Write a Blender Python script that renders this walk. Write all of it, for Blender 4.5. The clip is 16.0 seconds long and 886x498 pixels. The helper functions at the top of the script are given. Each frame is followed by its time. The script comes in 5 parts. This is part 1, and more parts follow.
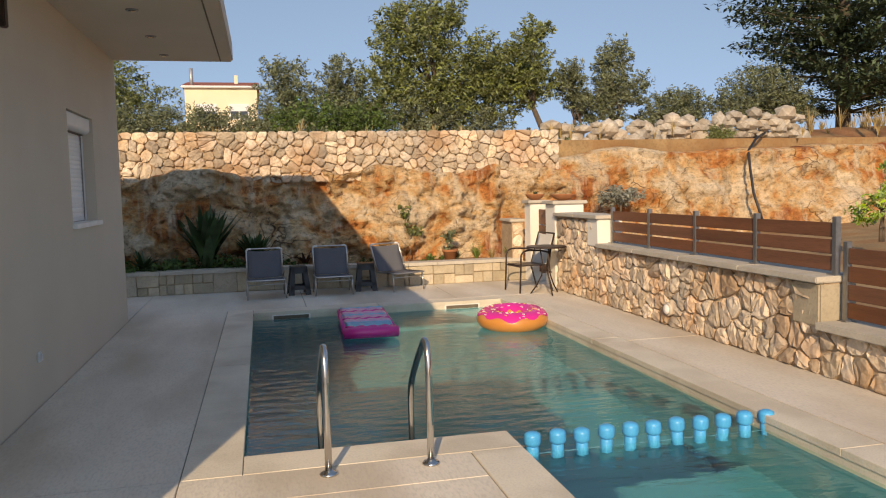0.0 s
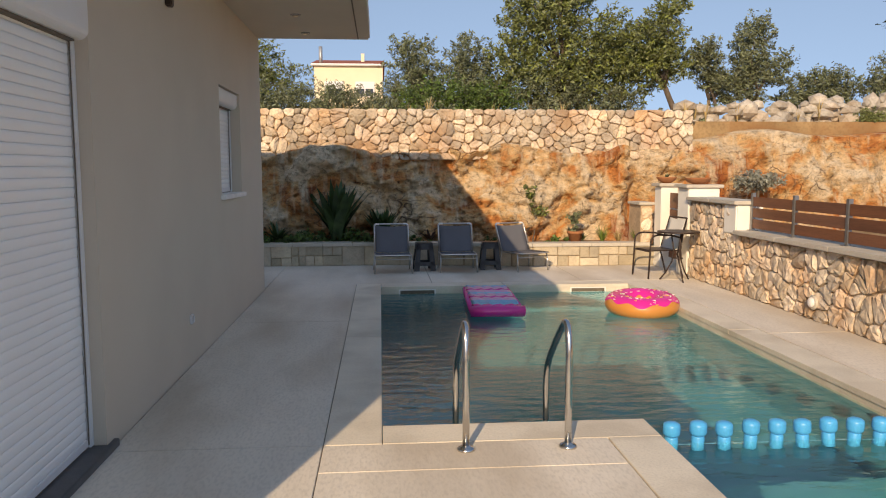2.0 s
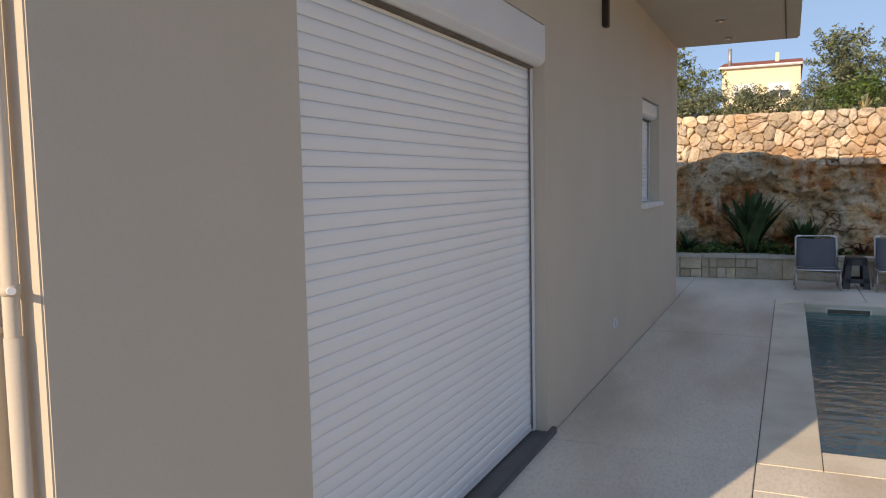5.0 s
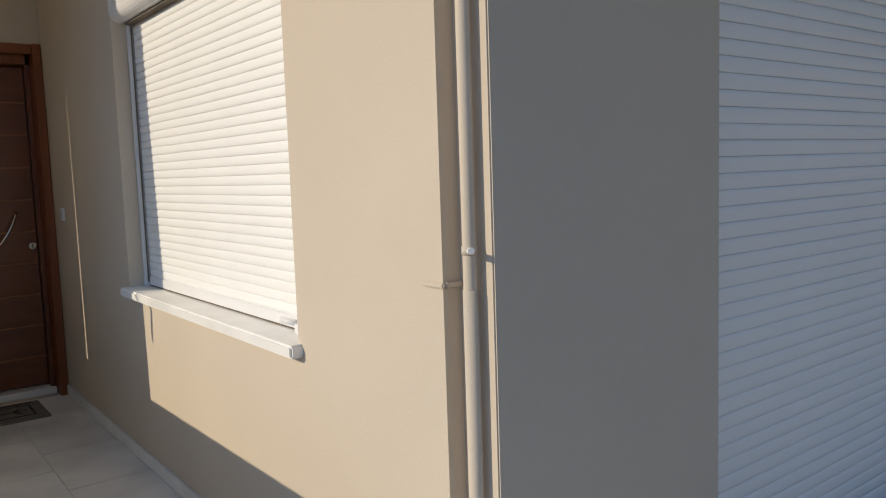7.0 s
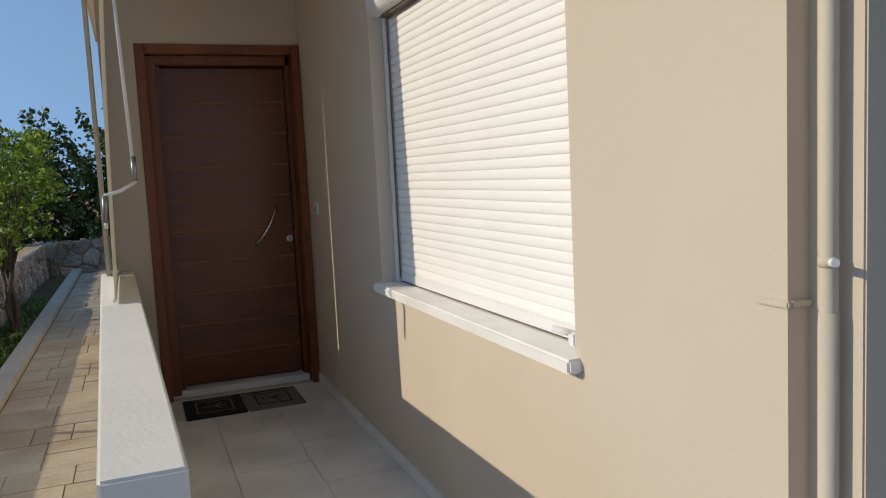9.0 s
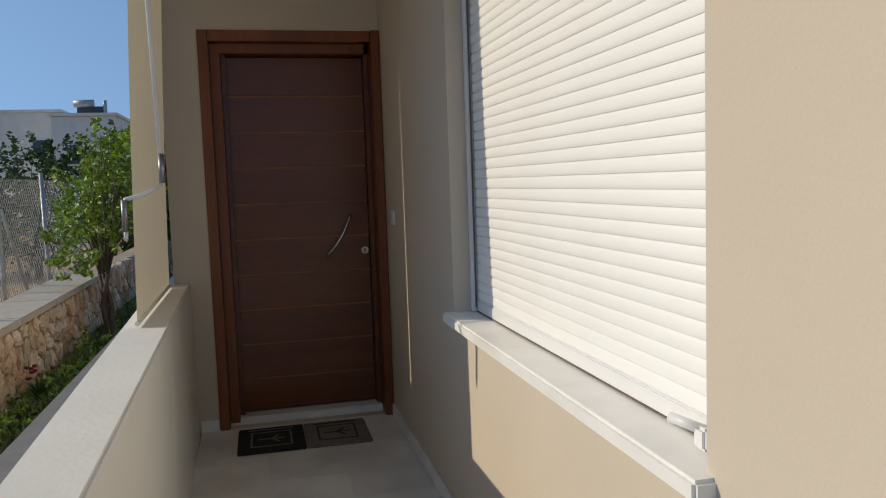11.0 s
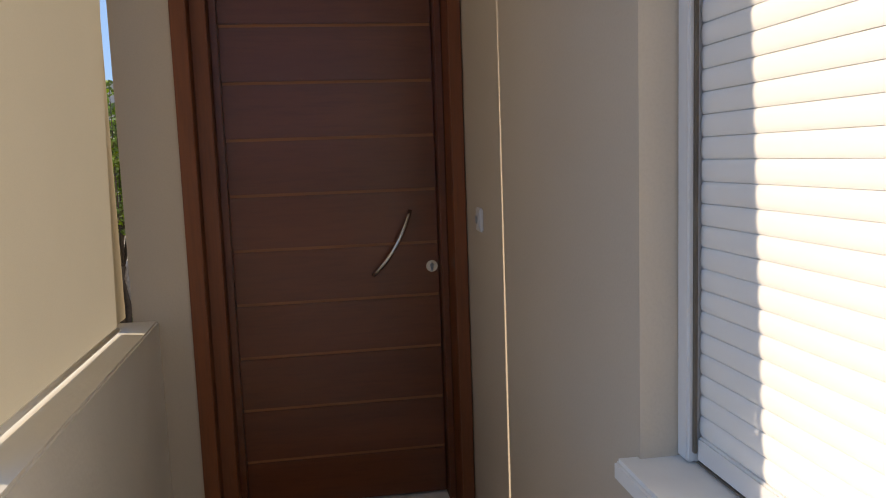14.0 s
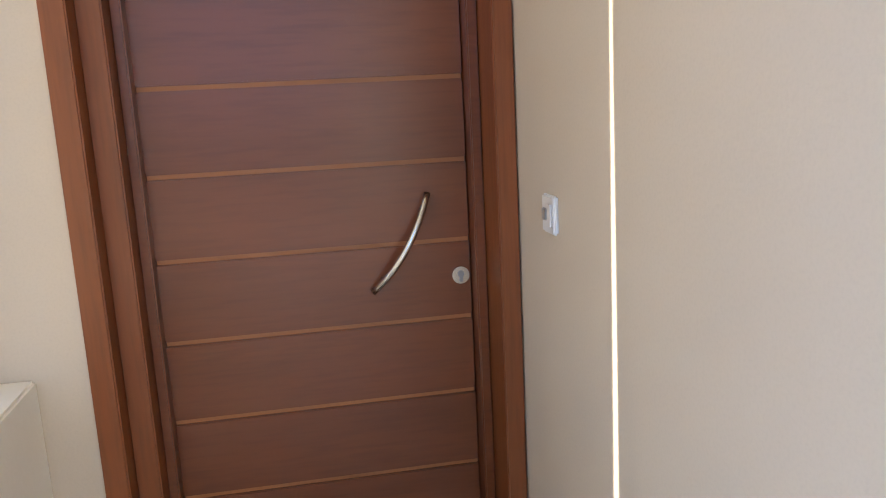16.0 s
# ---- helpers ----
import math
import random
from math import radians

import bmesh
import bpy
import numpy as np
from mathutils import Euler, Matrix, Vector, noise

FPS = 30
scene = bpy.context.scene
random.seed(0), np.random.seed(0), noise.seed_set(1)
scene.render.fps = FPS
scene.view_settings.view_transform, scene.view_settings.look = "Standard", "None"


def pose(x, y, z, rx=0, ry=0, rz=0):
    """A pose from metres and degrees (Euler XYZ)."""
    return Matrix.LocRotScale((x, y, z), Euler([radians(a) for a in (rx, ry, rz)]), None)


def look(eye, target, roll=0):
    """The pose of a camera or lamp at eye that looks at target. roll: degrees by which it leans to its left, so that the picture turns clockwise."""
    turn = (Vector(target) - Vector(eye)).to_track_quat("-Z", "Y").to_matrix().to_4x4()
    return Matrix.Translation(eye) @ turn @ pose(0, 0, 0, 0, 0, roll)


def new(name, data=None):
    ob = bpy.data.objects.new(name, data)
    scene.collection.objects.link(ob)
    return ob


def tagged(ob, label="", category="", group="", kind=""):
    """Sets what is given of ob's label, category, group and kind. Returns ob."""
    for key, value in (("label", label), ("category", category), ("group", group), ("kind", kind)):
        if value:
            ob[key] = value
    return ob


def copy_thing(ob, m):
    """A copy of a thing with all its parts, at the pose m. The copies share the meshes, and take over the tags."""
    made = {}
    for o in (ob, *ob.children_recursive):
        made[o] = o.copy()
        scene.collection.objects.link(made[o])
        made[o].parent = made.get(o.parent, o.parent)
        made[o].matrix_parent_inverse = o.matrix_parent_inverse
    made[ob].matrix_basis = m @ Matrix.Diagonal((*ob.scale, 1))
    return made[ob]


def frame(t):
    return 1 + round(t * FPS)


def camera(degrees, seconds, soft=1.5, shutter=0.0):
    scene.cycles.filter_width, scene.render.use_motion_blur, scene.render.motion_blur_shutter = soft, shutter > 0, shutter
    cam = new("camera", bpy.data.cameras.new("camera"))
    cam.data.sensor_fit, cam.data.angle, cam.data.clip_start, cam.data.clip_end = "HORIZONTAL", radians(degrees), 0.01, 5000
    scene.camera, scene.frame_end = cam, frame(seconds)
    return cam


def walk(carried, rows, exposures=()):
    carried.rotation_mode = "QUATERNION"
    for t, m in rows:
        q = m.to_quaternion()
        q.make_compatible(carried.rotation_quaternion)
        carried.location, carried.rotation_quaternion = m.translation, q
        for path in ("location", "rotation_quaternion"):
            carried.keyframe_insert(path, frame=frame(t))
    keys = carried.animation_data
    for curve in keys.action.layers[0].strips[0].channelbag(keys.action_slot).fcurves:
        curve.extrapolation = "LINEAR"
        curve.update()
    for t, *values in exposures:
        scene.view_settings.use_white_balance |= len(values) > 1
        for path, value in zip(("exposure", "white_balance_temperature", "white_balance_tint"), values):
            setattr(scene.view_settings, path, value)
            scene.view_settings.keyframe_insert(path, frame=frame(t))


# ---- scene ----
cam = camera(59.7, 16.0, soft=1.1)

PATH = [
    (0, (1.65, -0.876, 1.449), (2.102, 1.066, 1.293), -1.4),
    (0.5, (1.587, -0.856, 1.449), (1.993, 1.095, 1.279), -0.9),
    (1, (1.532, -0.842, 1.448), (1.876, 1.119, 1.262), -0.5),
    (1.5, (1.495, -0.834, 1.447), (1.758, 1.138, 1.248), -0.2),
    (2, (1.481, -0.825, 1.447), (1.641, 1.158, 1.242), -0.1),
    (2.5, (1.462, -0.823, 1.447), (1.496, 1.166, 1.241), -0.1),
    (3, (1.436, -0.832, 1.447), (1.329, 1.155, 1.246), -0.2),
    (3.2, (1.421, -0.838, 1.447), (1.25, 1.145, 1.25), -0.3),
    (5.3, (1.27, -1.014, 1.455), (0.328, 0.742, 1.281), -1.2),
    (5.5, (1.27, -1.016, 1.455), (0.242, 0.69, 1.276), -1.3),
    (6, (1.28, -1.045, 1.454), (0.045, 0.518, 1.268), -1.5),
    (6.5, (1.274, -1.091, 1.451), (-0.149, 0.301, 1.257), -1.8),
    (7, (1.263, -1.122, 1.446), (-0.312, 0.094, 1.246), -1.9),
    (7.5, (1.225, -1.128, 1.446), (-0.459, -0.07, 1.235), -2.2),
    (8, (1.134, -1.15, 1.446), (-0.621, -0.213, 1.233), -2.4),
    (8.5, (1.012, -1.152, 1.452), (-0.794, -0.32, 1.242), -2.7),
    (9, (0.916, -1.143, 1.458), (-0.932, -0.41, 1.258), -2.8),
    (9.5, (0.803, -1.069, 1.456), (-1.079, -0.417, 1.268), -2.7),
    (10, (0.662, -0.945, 1.456), (-1.246, -0.367, 1.279), -2.4),
    (12.5, (-0.615, -0.635, 1.446), (-2.577, -0.301, 1.239), -1.9),
    (13, (-0.915, -0.608, 1.458), (-2.879, -0.3, 1.239), -1.9),
    (13.5, (-1.215, -0.575, 1.47), (-3.178, -0.267, 1.24), -1.9),
    (14, (-1.53, -0.555, 1.475), (-3.493, -0.25, 1.238), -2.0),
    (14.5, (-1.832, -0.52, 1.488), (-3.795, -0.242, 1.24), -2.2),
    (15, (-2.112, -0.498, 1.494), (-4.068, -0.195, 1.218), -2.7),
    (15.5, (-2.375, -0.497, 1.492), (-4.32, -0.175, 1.168), -2.7),
    (16, (-2.62, -0.522, 1.494), (-4.553, -0.182, 1.126), -2.9),
]

walk(cam, [(t, look(e, g, r)) for t, e, g, r in PATH],
     exposures=[(0.0, 0.86, 10300, 16), (3.2, 1.0, 10000, 17), (5.3, 1.08, 9300, 16), (6.0, 0.80, 8300, 13), (6.5, 0.52, 7900, 10), (9.0, 0.46, 7600, 7), (12.5, 0.34, 7500, 8), (13.5, 0.52, 7700, 11), (14.5, 1.60, 8600, 15), (15.2, 2.20, 7800, 12), (16.0, 2.88, 7300, 10)])

# ---- light ----
SUN = Vector((-0.34, -1.0, 0.47)).normalized()
world = bpy.data.worlds.new("sky")
scene.world = world
world.use_nodes = True
wn = world.node_tree.nodes
sky = wn.new("ShaderNodeTexSky")
sky.sky_type, sky.sun_disc = "NISHITA", False
sky.sun_elevation = math.asin(SUN.z)
sky.sun_rotation = math.atan2(SUN.x, SUN.y) % (2 * math.pi)
sky.air_density, sky.dust_density, sky.ozone_density = 1.1, 0.2, 4.5
wn["Background"].inputs["Strength"].default_value = 0.15
# a clear sky with little haze at the horizon
sky_dir = wn.new("ShaderNodeTexCoord")
lift = wn.new("ShaderNodeVectorMath")
lift.operation = "ADD"
lift.inputs[1].default_value = (0, 0, 0.42)
norm = wn.new("ShaderNodeVectorMath")
norm.operation = "NORMALIZE"
world.node_tree.links.new(sky_dir.outputs["Generated"], lift.inputs[0])
world.node_tree.links.new(lift.outputs[0], norm.inputs[0])
world.node_tree.links.new(norm.outputs[0], sky.inputs[0])
world.node_tree.links.new(sky.outputs[0], wn["Background"].inputs["Color"])
sun_data = bpy.data.lights.new("sun", "SUN")
sun_data.energy, sun_data.angle, sun_data.color = 2.0, radians(0.5), (1.0, 0.92, 0.81)
sun = new("sun", sun_data)
sun.matrix_world = look(SUN * 50, (0, 0, 0))

# ---- materials ----
def mat(name, color, rough=0.6, metal=0.0, scale=6.0, vary=0.12, fine=0.0, bump=0.0, fine_scale=120.0,
        tint=None, tint_scale=1.2, tint_amount=0.0, per_object=0.0, island=0.0, extra=None, stretch=(1, 1, 1)):
    """A procedural surface: base colour with broad patches, fine grain, a second tone in stains, and relief."""
    m = bpy.data.materials.new(name)
    m.use_nodes = True
    n, l = m.node_tree.nodes, m.node_tree.links
    b = n["Principled BSDF"]
    b.inputs["Roughness"].default_value, b.inputs["Metallic"].default_value = rough, metal
    geo = n.new("ShaderNodeTexCoord")
    mapping = n.new("ShaderNodeMapping")
    mapping.inputs["Scale"].default_value = stretch
    l.new(geo.outputs["Object"], mapping.inputs[0])
    def noise_node(s, d=4.0):
        q = n.new("ShaderNodeTexNoise")
        q.inputs["Scale"].default_value, q.inputs["Detail"].default_value = s, d
        l.new(mapping.outputs[0], q.inputs["Vector"])
        return q.outputs["Fac"]
    def mix(fac, a, c):
        q = n.new("ShaderNodeMix")
        q.data_type = "RGBA"
        for sock, v in ((q.inputs[0], fac), (q.inputs[6], a), (q.inputs[7], c)):
            if isinstance(v, bpy.types.NodeSocket):
                l.new(v, sock)
            else:
                sock.default_value = v if not isinstance(v, tuple) else (*v[:3], 1)
        return q.outputs[2]
    def ramp(v, lo, hi):
        q = n.new("ShaderNodeMapRange")
        l.new(v, q.inputs[0])
        q.inputs[1].default_value, q.inputs[2].default_value = lo, hi
        return q.outputs[0]
    def times(v, k):
        q = n.new("ShaderNodeMath")
        q.operation = "MULTIPLY"
        l.new(v, q.inputs[0])
        q.inputs[1].default_value = k
        return q.outputs[0]
    dark = tuple(c * (1 - vary) for c in color)
    light = tuple(min(1, c * (1 + vary)) for c in color)
    col = mix(ramp(noise_node(scale), 0.3, 0.7), dark, light)
    if fine:
        col = mix(times(ramp(noise_node(fine_scale, 2.0), 0.45, 0.7), fine), col, tuple(c * 0.45 for c in color))
    if tint:
        col = mix(times(ramp(noise_node(tint_scale, 5.0), 0.45, 0.62), tint_amount), col, tint)
    if per_object or island:
        src = n.new("ShaderNodeObjectInfo").outputs["Random"] if per_object else n.new("ShaderNodeNewGeometry").outputs["Random Per Island"]
        h = n.new("ShaderNodeHueSaturation")
        l.new(col, h.inputs["Color"])
        q = n.new("ShaderNodeMapRange")
        l.new(src, q.inputs[0])
        k = per_object or island
        q.inputs[3].default_value, q.inputs[4].default_value = 1 - k, 1 + k
        l.new(q.outputs[0], h.inputs["Value"])
        q2 = n.new("ShaderNodeMath")
        q2.operation = "FRACT"
        l.new(times(src, 7.31), q2.inputs[0])
        q3 = n.new("ShaderNodeMapRange")
        l.new(q2.outputs[0], q3.inputs[0])
        q3.inputs[3].default_value, q3.inputs[4].default_value = 1 - k * 0.5, 1 + k * 0.35
        l.new(q3.outputs[0], h.inputs["Saturation"])
        col = h.outputs[0]
    l.new(col, b.inputs["Base Color"])
    if bump:
        bn = n.new("ShaderNodeBump")
        bn.inputs["Strength"].default_value, bn.inputs["Distance"].default_value = min(1.0, bump * 1.0), 0.01 * max(1, bump)
        l.new(noise_node(fine_scale * 0.5, 6.0), bn.inputs["Height"])
        l.new(bn.outputs[0], b.inputs["Normal"])
    for key, v in (extra or {}).items():
        b.inputs[key].default_value = v
    return m


STUCCO = mat("stucco_beige", (0.60, 0.52, 0.42), 0.9, scale=1.5, vary=0.03, bump=0.07, fine_scale=160, fine=0.06,
             tint=(0.5, 0.42, 0.34), tint_scale=0.8, tint_amount=0.10)
STUCCO_SOFFIT = mat("stucco_soffit", (0.60, 0.52, 0.43), 0.9, scale=2, vary=0.03, bump=0.1)
STUCCO_WHITE = mat("stucco_cream", (0.87, 0.84, 0.76), 0.85, scale=3, vary=0.03, bump=0.15, tint=(0.6, 0.57, 0.48), tint_amount=0.15)
DECK = mat("stamped_concrete", (0.76, 0.69, 0.59), 0.75, scale=1.6, vary=0.10, fine=0.25, fine_scale=60, bump=0.3,
           tint=(0.50, 0.41, 0.31), tint_scale=1.1, tint_amount=0.6, stretch=(1.0, 0.35, 1.0))
COPING = mat("coping_concrete", (0.76, 0.69, 0.57), 0.7, scale=2.0, vary=0.08, fine=0.2, fine_scale=70, bump=0.25,
             tint=(0.42, 0.34, 0.25), tint_scale=1.5, tint_amount=0.4)
# for real joints, and for shade painted into gaps, grooves and openings
JOINT_AND_SHADE = mat("dark_joint_and_shade", (0.16, 0.13, 0.10), 0.95, scale=10, vary=0.2)
MARBLE = mat("porch_marble", (0.82, 0.80, 0.76), 0.45, scale=2.5, vary=0.10, tint=(0.58, 0.57, 0.55), tint_scale=1.8, tint_amount=0.6, per_object=0.07, bump=0.05)
SHUTTER = mat("white_shutter", (0.90, 0.90, 0.88), 0.35, scale=2, vary=0.02)
WHITE_ALU = mat("white_aluminium", (0.76, 0.76, 0.76), 0.35, scale=3, vary=0.03)
WHITE_STONE = mat("white_marble_sill", (0.84, 0.83, 0.80), 0.5, scale=6, vary=0.06, tint=(0.6, 0.58, 0.54), tint_amount=0.3, bump=0.05)
DARK_SILL = mat("grey_sill", (0.10, 0.10, 0.105), 0.5, scale=8, vary=0.15, fine=0.3)
DOOR_WOOD = mat("mahogany_leaf", (0.155, 0.041, 0.011), 0.36, scale=3.0, vary=0.16, fine=0.3, fine_scale=40, bump=0.08, stretch=(1.0, 0.18, 2.2),
                tint=(0.19, 0.050, 0.018), tint_scale=1.4, tint_amount=0.4, extra={"Coat Weight": 0.5, "Coat Roughness": 0.24, "Specular IOR Level": 0.3})
FRAME_WOOD = mat("mahogany_frame", (0.22, 0.062, 0.016), 0.42, scale=4.0, vary=0.2, fine=0.3, fine_scale=40, bump=0.08, stretch=(2.2, 2.2, 0.15))
GROOVE_WOOD = mat("light_groove", (0.32, 0.115, 0.035), 0.45, scale=6, vary=0.15, stretch=(1, 0.2, 1))
STEEL = mat("brushed_steel", (0.62, 0.60, 0.57), 0.2, 1.0, scale=20, vary=0.05)
DULL_STEEL = mat("grey_metal", (0.30, 0.30, 0.30), 0.4, 0.8, scale=20, vary=0.1)
GALV = mat("galvanised", (0.42, 0.44, 0.45), 0.5, 0.6, scale=15, vary=0.15)


def rock_material():
    """Weathered limestone: cream and ochre bands, rust-red hollows, dark cracks and pale streaks."""
    m = bpy.data.materials.new("rock_face")
    m.use_nodes = True
    n, l = m.node_tree.nodes, m.node_tree.links
    b = n["Principled BSDF"]
    b.inputs["Roughness"].default_value = 0.95
    tc = n.new("ShaderNodeTexCoord")
    def mapped(sx, sy, sz):
        q = n.new("ShaderNodeMapping")
        q.inputs["Scale"].default_value = (sx, sy, sz)
        l.new(tc.outputs["Object"], q.inputs[0])
        return q.outputs[0]
    def nz(v, s, d=8.0, rough=0.6, warp=0.0):
        q = n.new("ShaderNodeTexNoise")
        q.inputs["Scale"].default_value, q.inputs["Detail"].default_value, q.inputs["Roughness"].default_value, q.inputs["Distortion"].default_value = s, d, rough, warp
        l.new(v, q.inputs["Vector"])
        return q.outputs["Fac"]
    def ramp(v, stops):
        q = n.new("ShaderNodeValToRGB")
        l.new(v, q.inputs[0])
        e = q.color_ramp.elements
        while len(e) < len(stops):
            e.new(0.5)
        for k, (p, c) in zip(e, stops):
            k.position, k.color = p, (*c, 1)
        return q.outputs[0]
    def mix(f, a, c, kind="MIX"):
        q = n.new("ShaderNodeMix")
        q.data_type, q.blend_type = "RGBA", kind
        l.new(f, q.inputs[0])
        l.new(a, q.inputs[6])
        if isinstance(c, tuple):
            q.inputs[7].default_value = (*c, 1)
        else:
            l.new(c, q.inputs[7])
        return q.outputs[2]
    base = ramp(nz(mapped(1, 1, 1.5), 0.75, 9, 0.62, 0.8), [(0.36, (0.34, 0.085, 0.022)), (0.44, (0.60, 0.24, 0.075)), (0.50, (0.68, 0.43, 0.21)), (0.58, (0.78, 0.63, 0.45))])
    streak = ramp(nz(mapped(3.2, 1, 0.5), 1.6, 7, 0.6, 0.3), [(0.50, (0, 0, 0)), (0.66, (1, 1, 1))])
    col = mix(streak, base, (0.70, 0.55, 0.38))
    grain = ramp(nz(mapped(1, 1, 1.4), 9, 12, 0.78), [(0.37, (0.26, 0.20, 0.16)), (0.46, (0.80, 0.78, 0.75)), (0.60, (1.12, 1.10, 1.07))])
    one = n.new("ShaderNodeValue")
    one.outputs[0].default_value = 0.85
    col = mix(one.outputs[0], col, grain, "MULTIPLY")
    v = n.new("ShaderNodeTexVoronoi")
    v.feature = "DISTANCE_TO_EDGE"
    v.inputs["Scale"].default_value = 1.5
    wv = n.new("ShaderNodeVectorMath")
    wv.operation = "ADD"
    wn2 = n.new("ShaderNodeTexNoise")
    wn2.inputs["Scale"].default_value = 1.7
    l.new(tc.outputs["Object"], wn2.inputs["Vector"])
    l.new(mapped(1, 1, 1.6), wv.inputs[0])
    l.new(wn2.outputs["Color"], wv.inputs[1])
    l.new(wv.outputs[0], v.inputs["Vector"])
    crack = ramp(v.outputs["Distance"], [(0.0, (1, 1, 1)), (0.035, (0, 0, 0))])
    some = ramp(nz(mapped(1, 1, 1), 1.1), [(0.5, (0, 0, 0)), (0.6, (1, 1, 1))])
    both = n.new("ShaderNodeMath")
    both.operation = "MULTIPLY"
    l.new(crack, both.inputs[0])
    l.new(some, both.inputs[1])
    col = mix(both.outputs[0], col, (0.10, 0.04, 0.02))
    l.new(col, b.inputs["Base Color"])
    bn = n.new("ShaderNodeBump")
    bn.inputs["Strength"].default_value, bn.inputs["Distance"].default_value = 1.0, 0.16
    l.new(nz(mapped(1, 1, 1.3), 4, 12, 0.68), bn.inputs["Height"])
    l.new(bn.outputs[0], b.inputs["Normal"])
    return m


ROCK = rock_material()
MORTAR = mat("rough_mortar", (0.52, 0.38, 0.25), 0.95, scale=3, vary=0.25, fine=0.4, fine_scale=30, bump=0.8)
STONE = mat("field_stone", (0.68, 0.56, 0.43), 0.92, scale=5, vary=0.22, fine=0.5, fine_scale=26, bump=1.6,
            tint=(0.50, 0.28, 0.14), tint_scale=2.2, tint_amount=0.6, per_object=0.30)
WALL_STONE = mat("wall_stone", (0.62, 0.50, 0.37), 0.95, scale=4, vary=0.25, fine=0.55, fine_scale=22, bump=2.2,
                 tint=(0.50, 0.27, 0.13), tint_scale=1.3, tint_amount=0.6, per_object=0.34)
STONE_GREY = mat("dry_stone", (0.46, 0.41, 0.34), 0.95, scale=4, vary=0.25, fine=0.4, fine_scale=20, bump=0.8,
                 tint=(0.30, 0.20, 0.12), tint_scale=3.0, tint_amount=0.4, per_object=0.25)
ASHLAR = mat("planter_stone", (0.52, 0.44, 0.32), 0.9, scale=5, vary=0.12, fine=0.3, fine_scale=40, bump=0.5, per_object=0.24)
CAP = mat("pale_cap", (0.55, 0.50, 0.42), 0.8, scale=5, vary=0.08, fine=0.2, fine_scale=60, bump=0.2)
FENCE_WOOD = mat("fence_board", (0.20, 0.075, 0.035), 0.6, scale=4, vary=0.18, fine=0.35, fine_scale=50, bump=0.15, per_object=0.14, stretch=(1, 0.2, 3))
SOIL = mat("red_soil", (0.24, 0.11, 0.05), 0.98, scale=2, vary=0.3, fine=0.4, fine_scale=25, bump=1.0, tint=(0.30, 0.22, 0.11), tint_amount=0.6)
GRASS_GROUND = mat("garden_soil", (0.17, 0.13, 0.06), 0.98, scale=3, vary=0.3, fine=0.4, fine_scale=25, bump=1.0, tint=(0.10, 0.14, 0.035), tint_amount=0.7)
DRY_GROUND = mat("dry_ground", (0.34, 0.22, 0.11), 0.98, scale=1.5, vary=0.25, fine=0.4, fine_scale=20, bump=1.0, tint=(0.28, 0.13, 0.05), tint_amount=0.7)
POOL = mat("pool_plaster", (0.05, 0.31, 0.38), 0.6, scale=2, vary=0.06, tint=(0.09, 0.31, 0.34), tint_amount=0.4)
WATER = mat("water", (0.48, 0.77, 0.78), 0.06, scale=3, vary=0.0, extra={"Transmission Weight": 1.0, "IOR": 1.33, "Specular IOR Level": 0.2})


def water_relief():
    n, l = WATER.node_tree.nodes, WATER.node_tree.links
    tc = n.new("ShaderNodeTexCoord")
    mp = n.new("ShaderNodeMapping")
    mp.inputs["Scale"].default_value = (1.0, 2.2, 1.0)
    l.new(tc.outputs["Object"], mp.inputs[0])
    t1 = n.new("ShaderNodeTexNoise")
    t1.inputs["Scale"].default_value, t1.inputs["Detail"].default_value = 3.6, 3.0
    l.new(mp.outputs[0], t1.inputs["Vector"])
    bn = n.new("ShaderNodeBump")
    bn.inputs["Strength"].default_value, bn.inputs["Distance"].default_value = 0.36, 0.03
    l.new(t1.outputs["Fac"], bn.inputs["Height"])
    l.new(bn.outputs[0], n["Principled BSDF"].inputs["Normal"])


water_relief()


# ---- building helpers ----
def box(bm, x0, x1, y0, y1, z0, z1, bevel=0.0):
    r = bmesh.ops.create_cube(bm, size=1.0, matrix=Matrix.Translation(((x0 + x1) / 2, (y0 + y1) / 2, (z0 + z1) / 2))
                              @ Matrix.Diagonal((x1 - x0, y1 - y0, z1 - z0, 1)))
    if bevel:
        es = {e for v in r["verts"] for e in v.link_edges}
        bmesh.ops.bevel(bm, geom=list(es), offset=bevel, segments=2, affect="EDGES", clamp_overlap=True)
    return bm


def boxed(*a, bevel=0.0):
    return box(bmesh.new(), *a, bevel=bevel)


def tube(bm, pts, r, sides=10, r_end=None, caps=True):
    """A round bar along pts."""
    pts = [Vector(p) for p in pts]
    rings = []
    side = None
    for i, p in enumerate(pts):
        d = (pts[min(i + 1, len(pts) - 1)] - pts[max(i - 1, 0)]).normalized()
        if side is None:
            side = d.orthogonal().normalized()
        side = (side - d * side.dot(d)).normalized()
        up = d.cross(side)
        rr = r if r_end is None else r + (r_end - r) * i / (len(pts) - 1)
        rings.append([bm.verts.new(p + (side * math.cos(a) + up * math.sin(a)) * rr)
                      for a in (2 * math.pi * k / sides for k in range(sides))])
    for a, b in zip(rings, rings[1:]):
        for k in range(sides):
            bm.faces.new((a[k], a[(k + 1) % sides], b[(k + 1) % sides], b[k])).smooth = True
    if caps:
        bm.faces.new(rings[0][::-1])
        bm.faces.new(rings[-1])
    return bm


def tubed(pts, r, **k):
    return tube(bmesh.new(), pts, r, **k)


